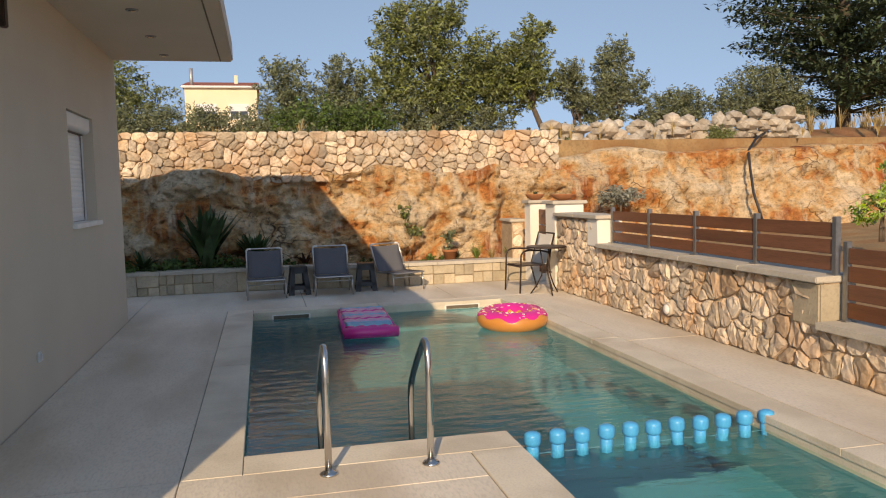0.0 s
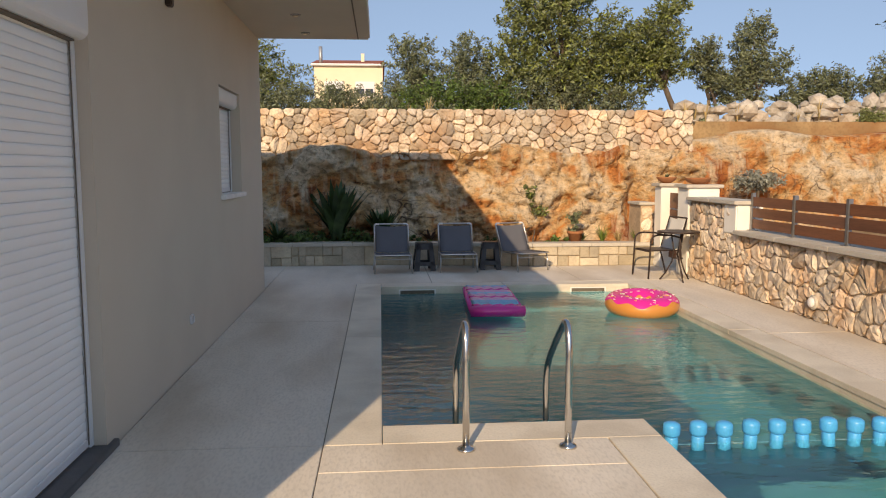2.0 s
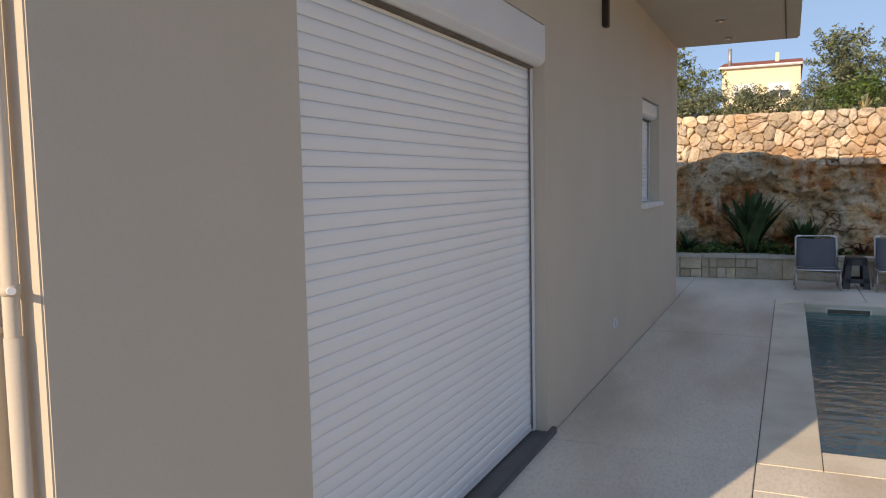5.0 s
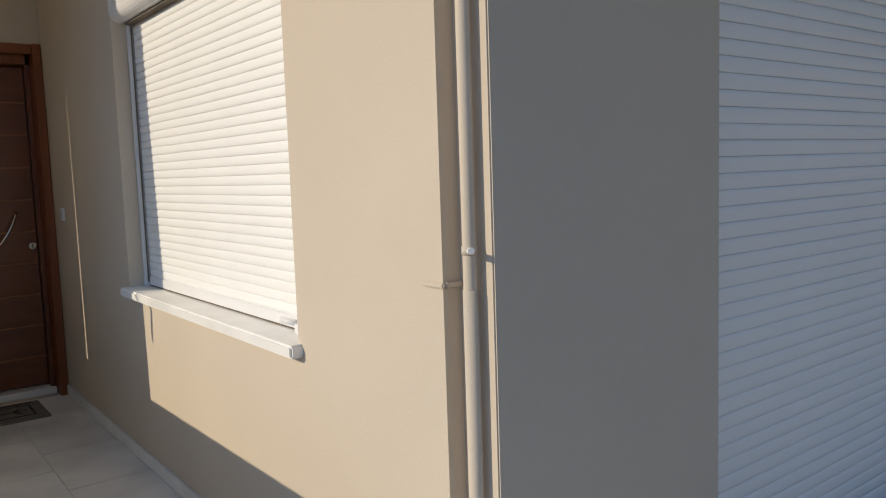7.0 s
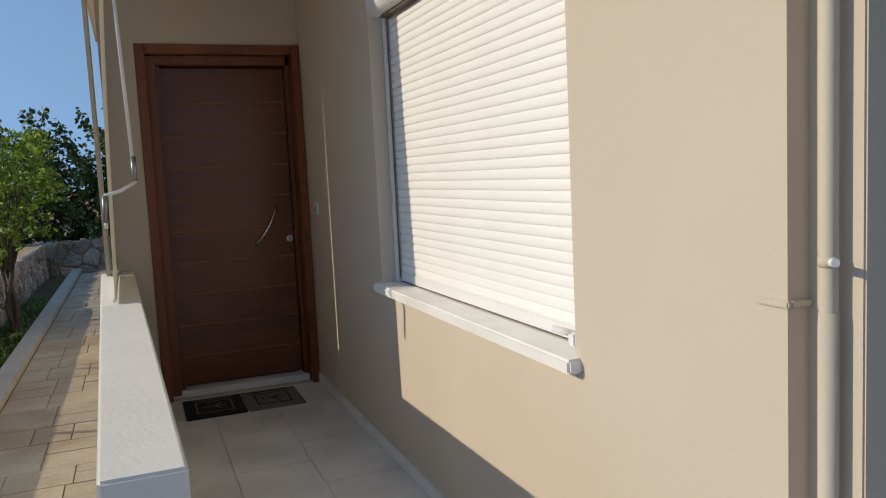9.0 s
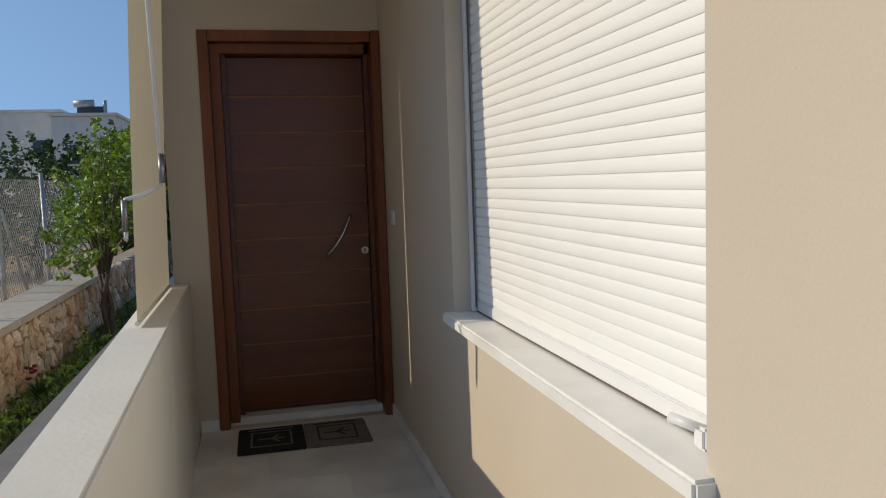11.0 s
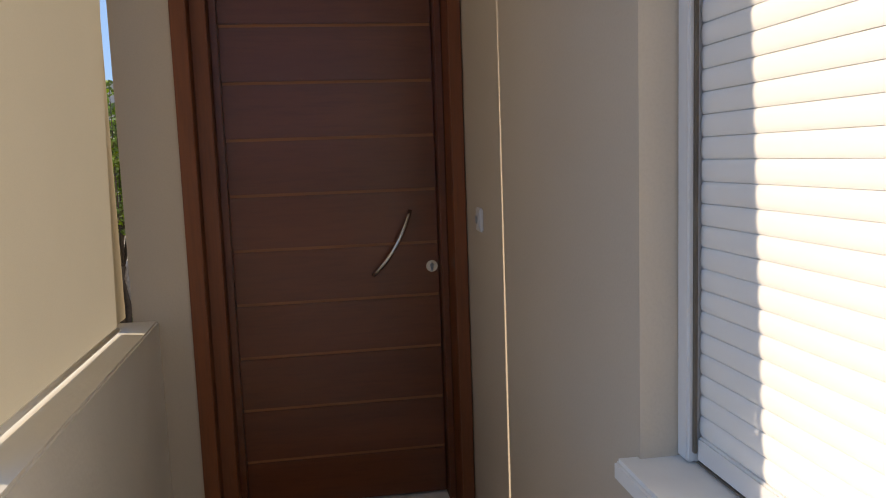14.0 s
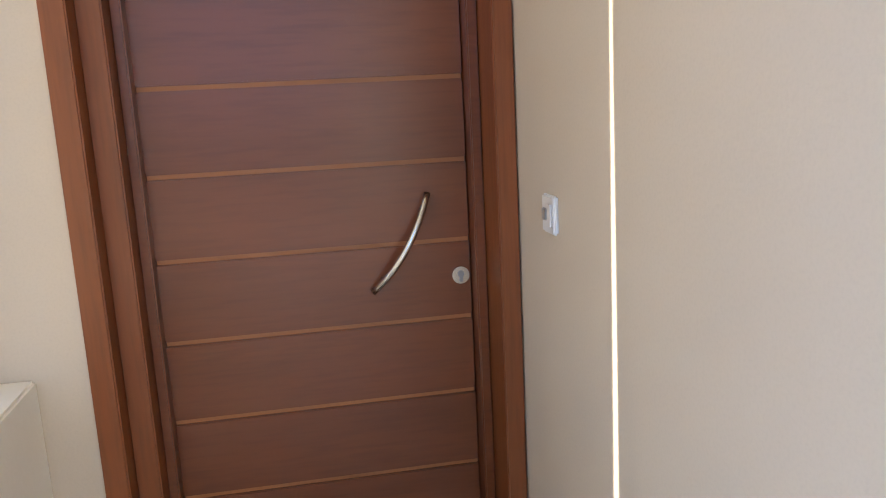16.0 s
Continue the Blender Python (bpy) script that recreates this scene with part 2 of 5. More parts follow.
def arc(a, b, c, n=6):
    """Points of a rounded corner from a to c about the control b."""
    a, b, c = Vector(a), Vector(b), Vector(c)
    return [a * (1 - t) ** 2 + b * 2 * t * (1 - t) + c * t * t for t in (i / n for i in range(n + 1))]


def extrude_outline(bm, outline, m, depth):
    """A prism from a flat outline (u, v) laid by the matrix m, along its z."""
    a = [bm.verts.new(m @ Vector((u, v, 0))) for u, v in outline]
    b = [bm.verts.new(m @ Vector((u, v, depth))) for u, v in outline]
    bm.faces.new(a[::-1])
    bm.faces.new(b)
    for i in range(len(a)):
        j = (i + 1) % len(a)
        bm.faces.new((a[i], a[j], b[j], b[i]))
    return bm


def mesh_of(name, bm, material):
    bmesh.ops.recalc_face_normals(bm, faces=bm.faces[:])
    me = bpy.data.meshes.new(name)
    bm.to_mesh(me)
    bm.free()
    me.materials.append(material)
    return me


def part(name, bm, material, parent, label=""):
    ob = new(name, mesh_of(name, bm, material))
    ob.parent = parent
    return tagged(ob, label)


def thing(name, label, category, place=None, group="", kind=""):
    ob = new(name)
    if place is not None:
        ob.matrix_world = place
    return tagged(ob, label, category, group, kind)


def solid(name, bm, material, label="", category="", kind="", group=""):
    return tagged(new(name, mesh_of(name, bm, material)), label, category, group, kind)


DZ = -0.17      # level of the pool deck; the porch floor is 0
XW = -0.10      # the house wall along the pool


# ---- house ----
def wall_with_opening(name, along, lo, hi, z0, z1, c0, c1, holes):
    """A wall with thickness c0..c1 that runs along 'x' or 'y' from lo to hi, pierced by holes (lo, hi, z0, z1)."""
    bm = bmesh.new()
    def piece(a, b, za, zb):
        if b - a > 1e-4 and zb - za > 1e-4:
            box(bm, *((a, b, c0, c1) if along == "x" else (c0, c1, a, b)), za, zb)
    at = lo
    for a, b, za, zb in sorted(holes):
        piece(at, a, z0, z1)
        piece(a, b, z0, za)
        piece(a, b, zb, z1)
        at = b
    piece(at, hi, z0, z1)
    bmesh.ops.remove_doubles(bm, verts=bm.verts[:], dist=1e-5)
    return solid(name, bm, STUCCO, kind="structure")


SHUT = (0.975, 3.62, DZ, 2.40)
WIN2 = (7.06, 8.19, 1.18, 2.29)
WIN1 = (-2.825, -0.97, 0.90, 2.45)
wall_with_opening("wall_east", "y", 0.974, 9.72, DZ - 0.3, 3.16, XW - 0.28, XW, [SHUT, WIN2])
wall_with_opening("wall_south", "x", -4.5, -0.195, -0.3, 3.16, 0.0, 0.28, [WIN1])
solid("wall_corner", boxed(-0.38, -0.072, 0.055, 0.972, DZ - 0.3, 3.16, bevel=0.004), STUCCO, kind="structure")
wall_with_opening("wall_door", "y", -1.27, -0.001, -0.3, 3.16, -4.78, -4.5, [(-1.06, -0.003, 0.0, 2.37)])
solid("wall_north", boxed(-9.0, XW - 0.28, 9.44, 9.72, DZ - 0.3, 3.16), STUCCO, kind="structure")
solid("wall_west", boxed(-9.0, -8.72, -1.27, 9.44, -0.3, 3.16), STUCCO, kind="structure")
solid("wall_entry", boxed(-8.72, -4.78, -1.27, -1.0, -0.3, 3.16), STUCCO, kind="structure")
solid("wall_inner", boxed(-4.78, -4.6, 0.0, 9.44, -0.3, 3.16), STUCCO, kind="structure")
solid("floor_inside", boxed(-8.72, XW - 0.28, -1.0, 9.44, -0.3, -0.002), MARBLE, kind="structure")


def roof_slab():
    bm = bmesh.new()
    box(bm, -9.3, 1.36, -0.02, 9.72, 3.162, 3.42, bevel=0.02)
    box(bm, -9.3, -0.4, -1.40, -0.024, 3.164, 3.42, bevel=0.02)
    return bm


solid("roof", roof_slab(), STUCCO_SOFFIT, kind="structure")
# dark strip on the soffit: shade of the drip groove put in as colour
solid("roof_groove", boxed(1.20, 1.215, 0.1, 9.66, 3.157, 3.1625), JOINT_AND_SHADE, kind="structure")


def roller_shutter(name, label, axis, lo, hi, z0, z1, face, deep, pitch, box_h, group=""):
    """A closed roller shutter: curved slats, side rails, bottom bar and a rounded box. axis: the wall's run; face: the slats' plane; deep: the way outwards (+1 or -1)."""
    t = thing(name, label, "shutter", pose(0, 0, 0), group)
    def put(u, d, z):
        return Vector((face + d * deep, u, z)) if axis == "y" else Vector((u, face + d * deep, z))
    rail = 0.045
    u0, u1 = lo + rail, hi - rail
    zt = z1 - box_h
    z = z0 + 0.05
    # one slat mesh, shared by all the slats
    prof = [(0.0, 0.003), (0.07, 0.005), (0.28, 0.0068), (0.50, 0.0073), (0.72, 0.0068), (0.92, 0.005), (0.97, 0.003), (1.0, 0.0)]
    bm = bmesh.new()
    a = [bm.verts.new(put(u0, d, f * pitch)) for f, d in prof]
    b = [bm.verts.new(put(u1, d, f * pitch)) for f, d in prof]
    for i in range(len(prof) - 1):
        bm.faces.new((a[i], b[i], b[i + 1], a[i + 1])).smooth = True
    a2 = [bm.verts.new(put(u0, d - 0.008, f * pitch)) for f, d in prof]
    b2 = [bm.verts.new(put(u1, d - 0.008, f * pitch)) for f, d in prof]
    for i in range(len(prof) - 1):
        bm.faces.new((a2[i], a2[i + 1], b2[i + 1], b2[i]))
    me = mesh_of("slat", bm, SHUTTER)
    while z < zt + 0.02:
        o = new("slat", me)
        o.location.z = z
        o.parent = t
        z += pitch
    def block(nm, ua, ub, da, db, za, zb, m, bev=0.004):
        p, q = put(ua, da, za), put(ub, db, zb)
        x, y = sorted((p.x, q.x)), sorted((p.y, q.y))
        part(nm, boxed(*x, *y, za, zb, bevel=bev), m, t)
    for ua, ub in ((lo, lo + rail - 0.004), (hi - rail + 0.004, hi)):
        block("rail", ua, ub, -0.03, 0.028, z0, zt, WHITE_ALU)
    # thin dark strips where the slats meet the rails
    for ua, ub in ((lo + rail - 0.003, lo + rail + 0.006), (hi - rail - 0.006, hi - rail + 0.003)):
        block("brush_seal", ua, ub, 0.014, 0.019, z0 + 0.02, zt, JOINT_AND_SHADE, 0.0)
    block("bottom_bar", u0, u1, -0.008, 0.012, z0 + 0.004, z0 + 0.05, WHITE_ALU)
    # dark line painted in as the shaded gap above the sill
    block("rubber_seal", u0, u1, -0.006, 0.0125, z0 + 0.0005, z0 + 0.0035, JOINT_AND_SHADE, 0.0)
    # the box, a prism with a rounded front
    outline = [(-0.05, 0.0), (0.05, 0.0)] + [(0.05 + 0.055 * math.sin(f * math.pi / 12), 0.055 - 0.055 * math.cos(f * math.pi / 12)) for f in range(1, 7)] + \
              [(0.105, box_h - 0.01), (-0.05, box_h - 0.01)]
    bm = bmesh.new()
    a = [bm.verts.new(put(lo, d, zt + h)) for d, h in outline]
    b = [bm.verts.new(put(hi, d, zt + h)) for d, h in outline]
    bm.faces.new(a), bm.faces.new(b)
    for i in range(len(a)):
        j = (i + 1) % len(a)
        bm.faces.new((a[i], a[j], b[j], b[i]))
    part("shutter_box", bm, WHITE_ALU, t)
    # dark bar painted in as the shade under the box
    block("dark_gap", u0, u1, -0.02, 0.045, zt - 0.012, zt - 0.002, JOINT_AND_SHADE, 0.0)
    return t


roller_shutter("roller_shutter", "wide white closed roller shutter over a terrace door", "y", SHUT[0], SHUT[1], DZ + 0.045, SHUT[3], XW - 0.10, 1, 0.055, 0.25)
roller_shutter("roller_shutter", "small white closed roller shutter in a window", "y", WIN2[0], WIN2[1], WIN2[2] + 0.02, WIN2[3], XW - 0.135, 1, 0.045, 0.17)
roller_shutter("roller_shutter", "sunlit white closed roller shutter beside the entrance", "x", WIN1[0], WIN1[1], WIN1[2] + 0.012, WIN1[3], 0.10, -1, 0.038, 0.22)
solid("sill_door", boxed(XW - 0.22, XW + 0.03, SHUT[0], SHUT[1] + 0.12, DZ - 0.05, DZ + 0.042, bevel=0.004), DARK_SILL, kind="structure")
solid("sill_window_east", boxed(XW - 0.25, XW + 0.045, WIN2[0] - 0.03, WIN2[1] + 0.05, WIN2[2] - 0.03, WIN2[2] + 0.018, bevel=0.006), WHITE_STONE, kind="structure")
solid("sill_window_south", boxed(WIN1[0] - 0.02, WIN1[1] + 0.03, -0.045, 0.25, WIN1[2] - 0.034, WIN1[2] + 0.01, bevel=0.008), WHITE_STONE, kind="structure")
# dark sheets added behind the closed shutters, out of view
for y0, y1, z0, z1, x0 in ((*SHUT, -0.6), (*WIN2, -0.6)):
    solid("window_back", boxed(x0, x0 + 0.02, y0 - 0.2, y1 + 0.2, z0 - 0.1, z1 + 0.1), JOINT_AND_SHADE, kind="structure")

# ---- porch ----
PORCH_X0, PORCH_X1 = -4.5, 2.6
solid("porch_slab", boxed(-4.5, 2.6, -1.17, 0.0, -0.6, -0.012), JOINT_AND_SHADE, kind="structure")
solid("porch_step", boxed(-0.071, 2.6, -1.17, 0.86, -0.6, -0.014), CAP, kind="structure")
parapet_bm = bmesh.new()
extrude_outline(parapet_bm, [(-4.5, -1.375), (-0.64, -1.252), (-0.64, -1.085), (-4.5, -1.178)], Matrix.Translation((0, 0, -0.6)), 1.505)
bmesh.ops.bevel(parapet_bm, geom=parapet_bm.edges[:], offset=0.007, segments=2, affect="EDGES")
solid("parapet", parapet_bm, STUCCO_WHITE, kind="structure")
solid("baseboard", boxed(-4.498, -0.2, -0.014, -0.0005, 0.0, 0.07, bevel=0.002), WHITE_STONE, kind="structure")
solid("baseboard_door", boxed(-4.499, -4.486, -1.165, -1.063, 0.0, 0.07, bevel=0.002), WHITE_STONE, kind="structure")


def entrance_door():
    t = thing("entrance_door", "closed dark mahogany entrance door with horizontal grooves", "door")
    t.location = (-4.5, -0.54, 0.0)
    def p(nm, x0, x1, y0, y1, z0, z1, m, b=0.004, label=""):
        return part(nm, boxed(x0 + 4.5, x1 + 4.5, y0 + 0.54, y1 + 0.54, z0, z1, bevel=b), m, t, label)
    xf = -4.485
    p("frame_post", -4.76, xf, -1.058, -1.0, 0.0, 2.368, FRAME_WOOD)
    p("frame_post", -4.76, -4.55, -0.998, -0.94, 0.02, 2.30, FRAME_WOOD)
    p("frame_post", -4.76, -4.62, -0.938, -0.912, 0.03, 2.25, DOOR_WOOD)
    p("frame_post", -4.76, -4.455, -0.055, -0.004, 0.0, 2.368, FRAME_WOOD)
    p("frame_post", -4.76, -4.60, -0.085, -0.057, 0.02, 2.25, DOOR_WOOD)
    p("frame_head", -4.76, xf, -1.003, -0.057, 2.305, 2.368, FRAME_WOOD)
    p("frame_head", -4.76, -4.55, -0.943, -0.087, 2.245, 2.303, FRAME_WOOD)
    p("threshold", -4.76, -4.56, -1.003, -0.057, 0.0, 0.045, WHITE_STONE, 0.006)
    # the leaf: boards with a lighter bead between them
    y0, y1, x1 = -0.912, -0.088, -4.665
    zs = [0.05] + [0.91 + 0.2185 * k for k in range(-3, 7)]
    zs = [z for z in zs if z < 2.2] + [2.243]
    for a, b in zip(zs, zs[1:]):
        p("door_panel", -4.74, x1, y0, y1, a + 0.006, b - 0.006, DOOR_WOOD, 0.003)
    for z in zs[1:-1]:
        p("bead", -4.735, x1 - 0.006, y0 + 0.002, y1 - 0.002, z - 0.0065, z + 0.0065, GROOVE_WOOD, 0.001)
    # bowed pull handle and lock
    a, b = Vector((x1 + 4.5 + 0.012, -0.36 + 0.54, 1.005)), Vector((x1 + 4.5 + 0.012, -0.20 + 0.54, 1.262))
    mid = (a + b) / 2 + Vector((0.085, 0.02, -0.025))
    bm = bmesh.new()
    pts = arc(a, mid, b, 14)
    tube(bm, pts, 0.0095, 12)
    h = part("pull_handle", bm, STEEL, t, "bowed brushed steel pull handle")
    for q, w in ((a, 0.2), (b, 0.8)):
        c = pts[2 if w < 0.5 else 12]
        part("handle_foot", tubed([c, (x1 + 4.5 - 0.005, c.y, c.z)], 0.006), STEEL, h)
    k = part("lock_plate", tubed([(x1 + 4.5 - 0.004, -0.118 + 0.54, 1.03), (x1 + 4.5 + 0.012, -0.118 + 0.54, 1.03)], 0.024, sides=28), STEEL, t, "round steel lock rosette")
    bm = tubed([(x1 + 4.5 + 0.010, -0.118 + 0.54, 1.034), (x1 + 4.5 + 0.0155, -0.118 + 0.54, 1.034)], 0.009, sides=16)
    box(bm, x1 + 4.511, x1 + 4.515, -0.123 + 0.54, -0.113 + 0.54, 1.012, 1.03)
    part("key_cylinder", bm, DULL_STEEL, k)
    return t


entrance_door()


# ---- terrace and pool ----
PX0, PX1, PY0, PY1, PXM = 1.45, 5.0, 3.92, 9.82, 3.15
WZ = DZ - 0.10


def pool_basin():
    bm = bmesh.new()
    deep, shallow, t = DZ - 1.5, DZ - 1.05, 0.2
    box(bm, PX0 - t, PX1 + t, PY0, PY1 + t, deep - 0.2, deep)
    box(bm, PXM - t, PX1 + t, -2.0, PY0 - 0.002, shallow - 0.2, shallow)
    box(bm, PX0 - t, PX0, PY0, PY1, deep, DZ - 0.02)
    box(bm, PX1, PX1 + t, -2.0, PY1, deep, DZ - 0.02)
    box(bm, PX0 - t, PX1 + t, PY1, PY1 + t, deep, DZ - 0.02)
    box(bm, PX0 - t, PXM, PY0 - t, PY0, deep, DZ - 0.02)
    box(bm, PXM - t, PXM, -2.0, PY0 - t, deep, DZ - 0.02)
    box(bm, PXM - t, PX1 + t, -2.2, -2.0, deep, DZ - 0.02)
    return bm


solid("pool_basin", pool_basin(), POOL, kind="structure")


def pool_rim():
    """The cream band along the top of the basin."""
    bm = bmesh.new()
    za, zb, e = DZ - 0.16, DZ - 0.051, 0.012
    box(bm, PX0 + 0.001, PX1 - 0.001, PY1 - e, PY1 - 0.001, za, zb)
    box(bm, PX0 + 0.001, PX0 + e, PY0 + 0.001, PY1 - e - 0.001, za, zb)
    box(bm, PX1 - e, PX1 - 0.001, -1.99, PY1 - e - 0.001, za, zb)
    box(bm, PX0 + e + 0.001, PXM + e, PY0 + 0.001, PY0 + e, za, zb)
    box(bm, PXM + 0.001, PXM + e, -1.99, PY0 - 0.001, za, zb)
    return bm


solid("pool_rim", pool_rim(), COPING, kind="structure")
wbm = bmesh.new()
for c in ((PX0 + 0.001, PX1 - 0.001, PY0 + 0.001, PY1 - 0.001), (PXM + 0.001, PX1 - 0.001, -1.999, PY0 + 0.001)):
    vs = [wbm.verts.new((x, y, WZ)) for x, y in ((c[0], c[2]), (c[1], c[2]), (c[1], c[3]), (c[0], c[3]))]
    wbm.faces.new(vs)
for f in wbm.faces:
    f.normal_update()
water_mesh = bpy.data.meshes.new("water")
wbm.to_mesh(water_mesh)
wbm.free()
water_mesh.materials.append(WATER)
pool_water = tagged(new("water", water_mesh), kind="structure")
pool_water.visible_shadow = False



def ground_sheet():
    """One sheet to the horizon, with the pool cut out and the high ground behind the back wall."""
    bm = bmesh.new()
    xs = [-900, -200, -60, -30, -15, -9, -4, XW - 0.2, PX0 - 0.2, PXM - 0.2, PX1 + 0.2, 6.3, 7.2, 9, 12, 16, 25, 40, 90, 300, 900]
    ys = [-900, -200, -60, -30, -15, -6, -2.2, PY0 - 0.2, PY1 + 0.2, 12.2, 14.40, 14.43, 15, 18, 24, 34, 60, 120, 300, 900]
    def high(x, y):
        if y >= 14.42 and x < 60:
            return 2.40 + 0.06 * min(y - 14.4, 40) * (1 if y > 15 else 0.4)
        if y >= 14.42:
            return 2.4
        if x >= 7.1 and y > -40:
            return min(1.2, 0.1 + 0.06 * (x - 7.1))
        if x < -4.5:
            return -0.42
        return DZ - 0.15
    grid = {(i, j): bm.verts.new((x, y, high(x, y))) for i, x in enumerate(xs) for j, y in enumerate(ys)}
    for i in range(len(xs) - 1):
        for j in range(len(ys) - 1):
            cx, cy = (xs[i] + xs[i + 1]) / 2, (ys[j] + ys[j + 1]) / 2
            if (PX0 - 0.2 < cx < PX1 + 0.2 and PY0 - 0.2 < cy < PY1 + 0.2) or (PXM - 0.2 < cx < PX1 + 0.2 and -2.2 < cy < PY1):
                continue
            bm.faces.new((grid[i, j], grid[i + 1, j], grid[i + 1, j + 1], grid[i, j + 1]))
    return bm


solid("ground", ground_sheet(), DRY_GROUND, kind="structure")

deck_bed = bmesh.new()
for c in ((XW - 0.2, PX0 - 0.201, 0.862, 12.6), (PX0 - 0.2, PXM - 0.202, 0.862, PY0 - 0.2), (PX0 - 0.2, 6.3, PY1 + 0.202, 12.4), (PX1 + 0.202, 6.2, -2.0, PY1 + 0.2)):
    box(deck_bed, *c, DZ - 0.2, DZ - 0.012)
terrace = solid("terrace", deck_bed, JOINT_AND_SHADE, kind="structure")
SLABS = [
    # x0, x1, y0, y1, material
    (XW + 0.007, 1.127, 0.87, 3.617, DECK), (XW + 0.007, 1.127, 3.623, 7.4, DECK), (XW + 0.007, 1.127, 7.406, 10.12, DECK),
    (1.133, 2.835, 0.87, 3.2, DECK), (1.133, 2.835, 3.208, 3.615, DECK),
    (1.133, 1.475, 3.625, 6.6, COPING), (1.133, 1.475, 6.606, 10.115, COPING),
    (1.48, 3.175, 3.625, 3.945, COPING), (2.845, 3.175, 0.87, 3.62, COPING),
    (1.48, 3.2, 9.795, 10.115, COPING), (3.206, 4.975, 9.795, 10.115, COPING),
    (4.98, 5.29, -1.9, 3.0, COPING), (4.98, 5.29, 3.006, 6.6, COPING), (4.98, 5.29, 6.606, 10.115, COPING),
    (5.30, 6.12, -1.9, 2.6, DECK), (5.30, 6.12, 2.61, 6.4, DECK), (5.30, 6.12, 6.41, 10.115, DECK),
    (XW, 2.2, 10.128, 12.5, DECK), (2.208, 4.4, 10.128, 12.3, DECK), (4.408, 6.4, 10.128, 12.3, DECK),
    (-4.0, XW - 0.005, 9.73, 12.5, DECK),
]
for x0, x1, y0, y1, m in SLABS:
    part("deck_slab" if m is DECK else "coping_slab", boxed(x0, x1, y0, y1, DZ - 0.05, DZ, bevel=0.0025), m, terrace)

# porch paving: large marble tiles with tight joints
porch_floor = thing("porch_floor", "pale grey veined marble porch floor", "floor", kind="structure")
row = 0
y = -1.168
while y < -0.02:
    y1 = min(y + 0.385, -0.002)
    x = -4.5 + (0.3 if row % 2 else 0.0)
    cuts = [-4.498] + [x + 0.62 * k for k in range(1, 12)]
    cuts = [c for c in cuts if c < 2.4] + [2.4]
    for a, b in zip(cuts, cuts[1:]):
        if b - a > 0.05:
            part("tile", boxed(a + 0.002, b - 0.002, y + 0.002, y1 - 0.002, -0.03, 0.0, bevel=0.002), MARBLE, porch_floor)
    y = y1
    row += 1


# ---- stonework ----
def cells(w, h, size, rng, squash=1.0):
    """Irregular stones that tile a w x h panel: outlines cut between scattered seeds."""
    nx, ny = max(1, round(w / (size * squash))), max(1, round(h / size))
    seeds = []
    for j in range(ny):
        for i in range(nx):
            seeds.append(((i + 0.5 + (0.25 if j % 2 else -0.25) + rng.uniform(-0.46, 0.46)) * w / nx, (j + 0.5 + rng.uniform(-0.46, 0.46)) * h / ny))
    seeds = [s for s in seeds if rng.random() > 0.06]
    out = []
    for i, (sx, sy) in enumerate(seeds):
        poly = [(0, 0), (w, 0), (w, h), (0, h)]
        for k, (tx, ty) in enumerate(seeds):
            if k == i or abs(tx - sx) > 4 * size or abs(ty - sy) > 4 * size:
                continue
            mx, my, dx, dy = (sx + tx) / 2, (sy + ty) / 2, tx - sx, ty - sy
            cut = []
            for a, b in zip(poly, poly[1:] + poly[:1]):
                da, db = (a[0] - mx) * dx + (a[1] - my) * dy, (b[0] - mx) * dx + (b[1] - my) * dy
                if da <= 0:
                    cut.append(a)
                if da * db < 0:
                    f = da / (da - db)
                    cut.append((a[0] + (b[0] - a[0]) * f, a[1] + (b[1] - a[1]) * f))
            poly = cut
            if len(poly) < 3:
                break
        if len(poly) >= 3:
            out.append(poly)
    return out


def stone_piece(poly, m, joint, proud, rng):
    """A stone with worn corners and a chipped, uneven face."""
    worn = []
    for a, b in zip(poly, poly[1:] + poly[:1]):
        f = rng.uniform(0.16, 0.32)
        worn += [(a[0] + (b[0] - a[0]) * f, a[1] + (b[1] - a[1]) * f), (b[0] + (a[0] - b[0]) * f, b[1] + (a[1] - b[1]) * f)]
    poly = worn
    cx, cy = sum(p[0] for p in poly) / len(poly), sum(p[1] for p in poly) / len(poly)
    rad = max(0.02, min(math.hypot(p[0] - cx, p[1] - cy) for p in poly))
    bm = bmesh.new()
    def ring(k, z, jitter):
        return [bm.verts.new(m @ Vector((cx + (p[0] - cx) * k + rng.uniform(-1, 1) * jitter, cy + (p[1] - cy) * k + rng.uniform(-1, 1) * jitter,
                                         z + rng.uniform(-1, 1) * jitter * 1.5))) for p in poly]
    k = max(0.5, 1 - joint / rad)
    a, b, c = ring(k, -0.03, 0), ring(k * 0.985, proud * 0.7, rad * 0.06), ring(k * 0.78, proud, rad * 0.14)
    top = bm.verts.new(m @ Vector((cx, cy, proud + rng.uniform(-0.3, 0.5) * proud)))
    for i in range(len(poly)):
        j = (i + 1) % len(poly)
        bm.faces.new((a[i], a[j], b[j], b[i]))
        bm.faces.new((b[i], b[j], c[j], c[i]))
        bm.faces.new((c[i], c[j], top))
    return bm


def stone_panel(parent, w, h, m, size, material, rng, joint=0.012, proud=0.03, squash=1.0, name="stone"):
    for poly in cells(w, h, size, rng, squash):
        part(name, stone_piece(poly, m, joint, proud * rng.uniform(0.6, 1.3), rng), material, parent)


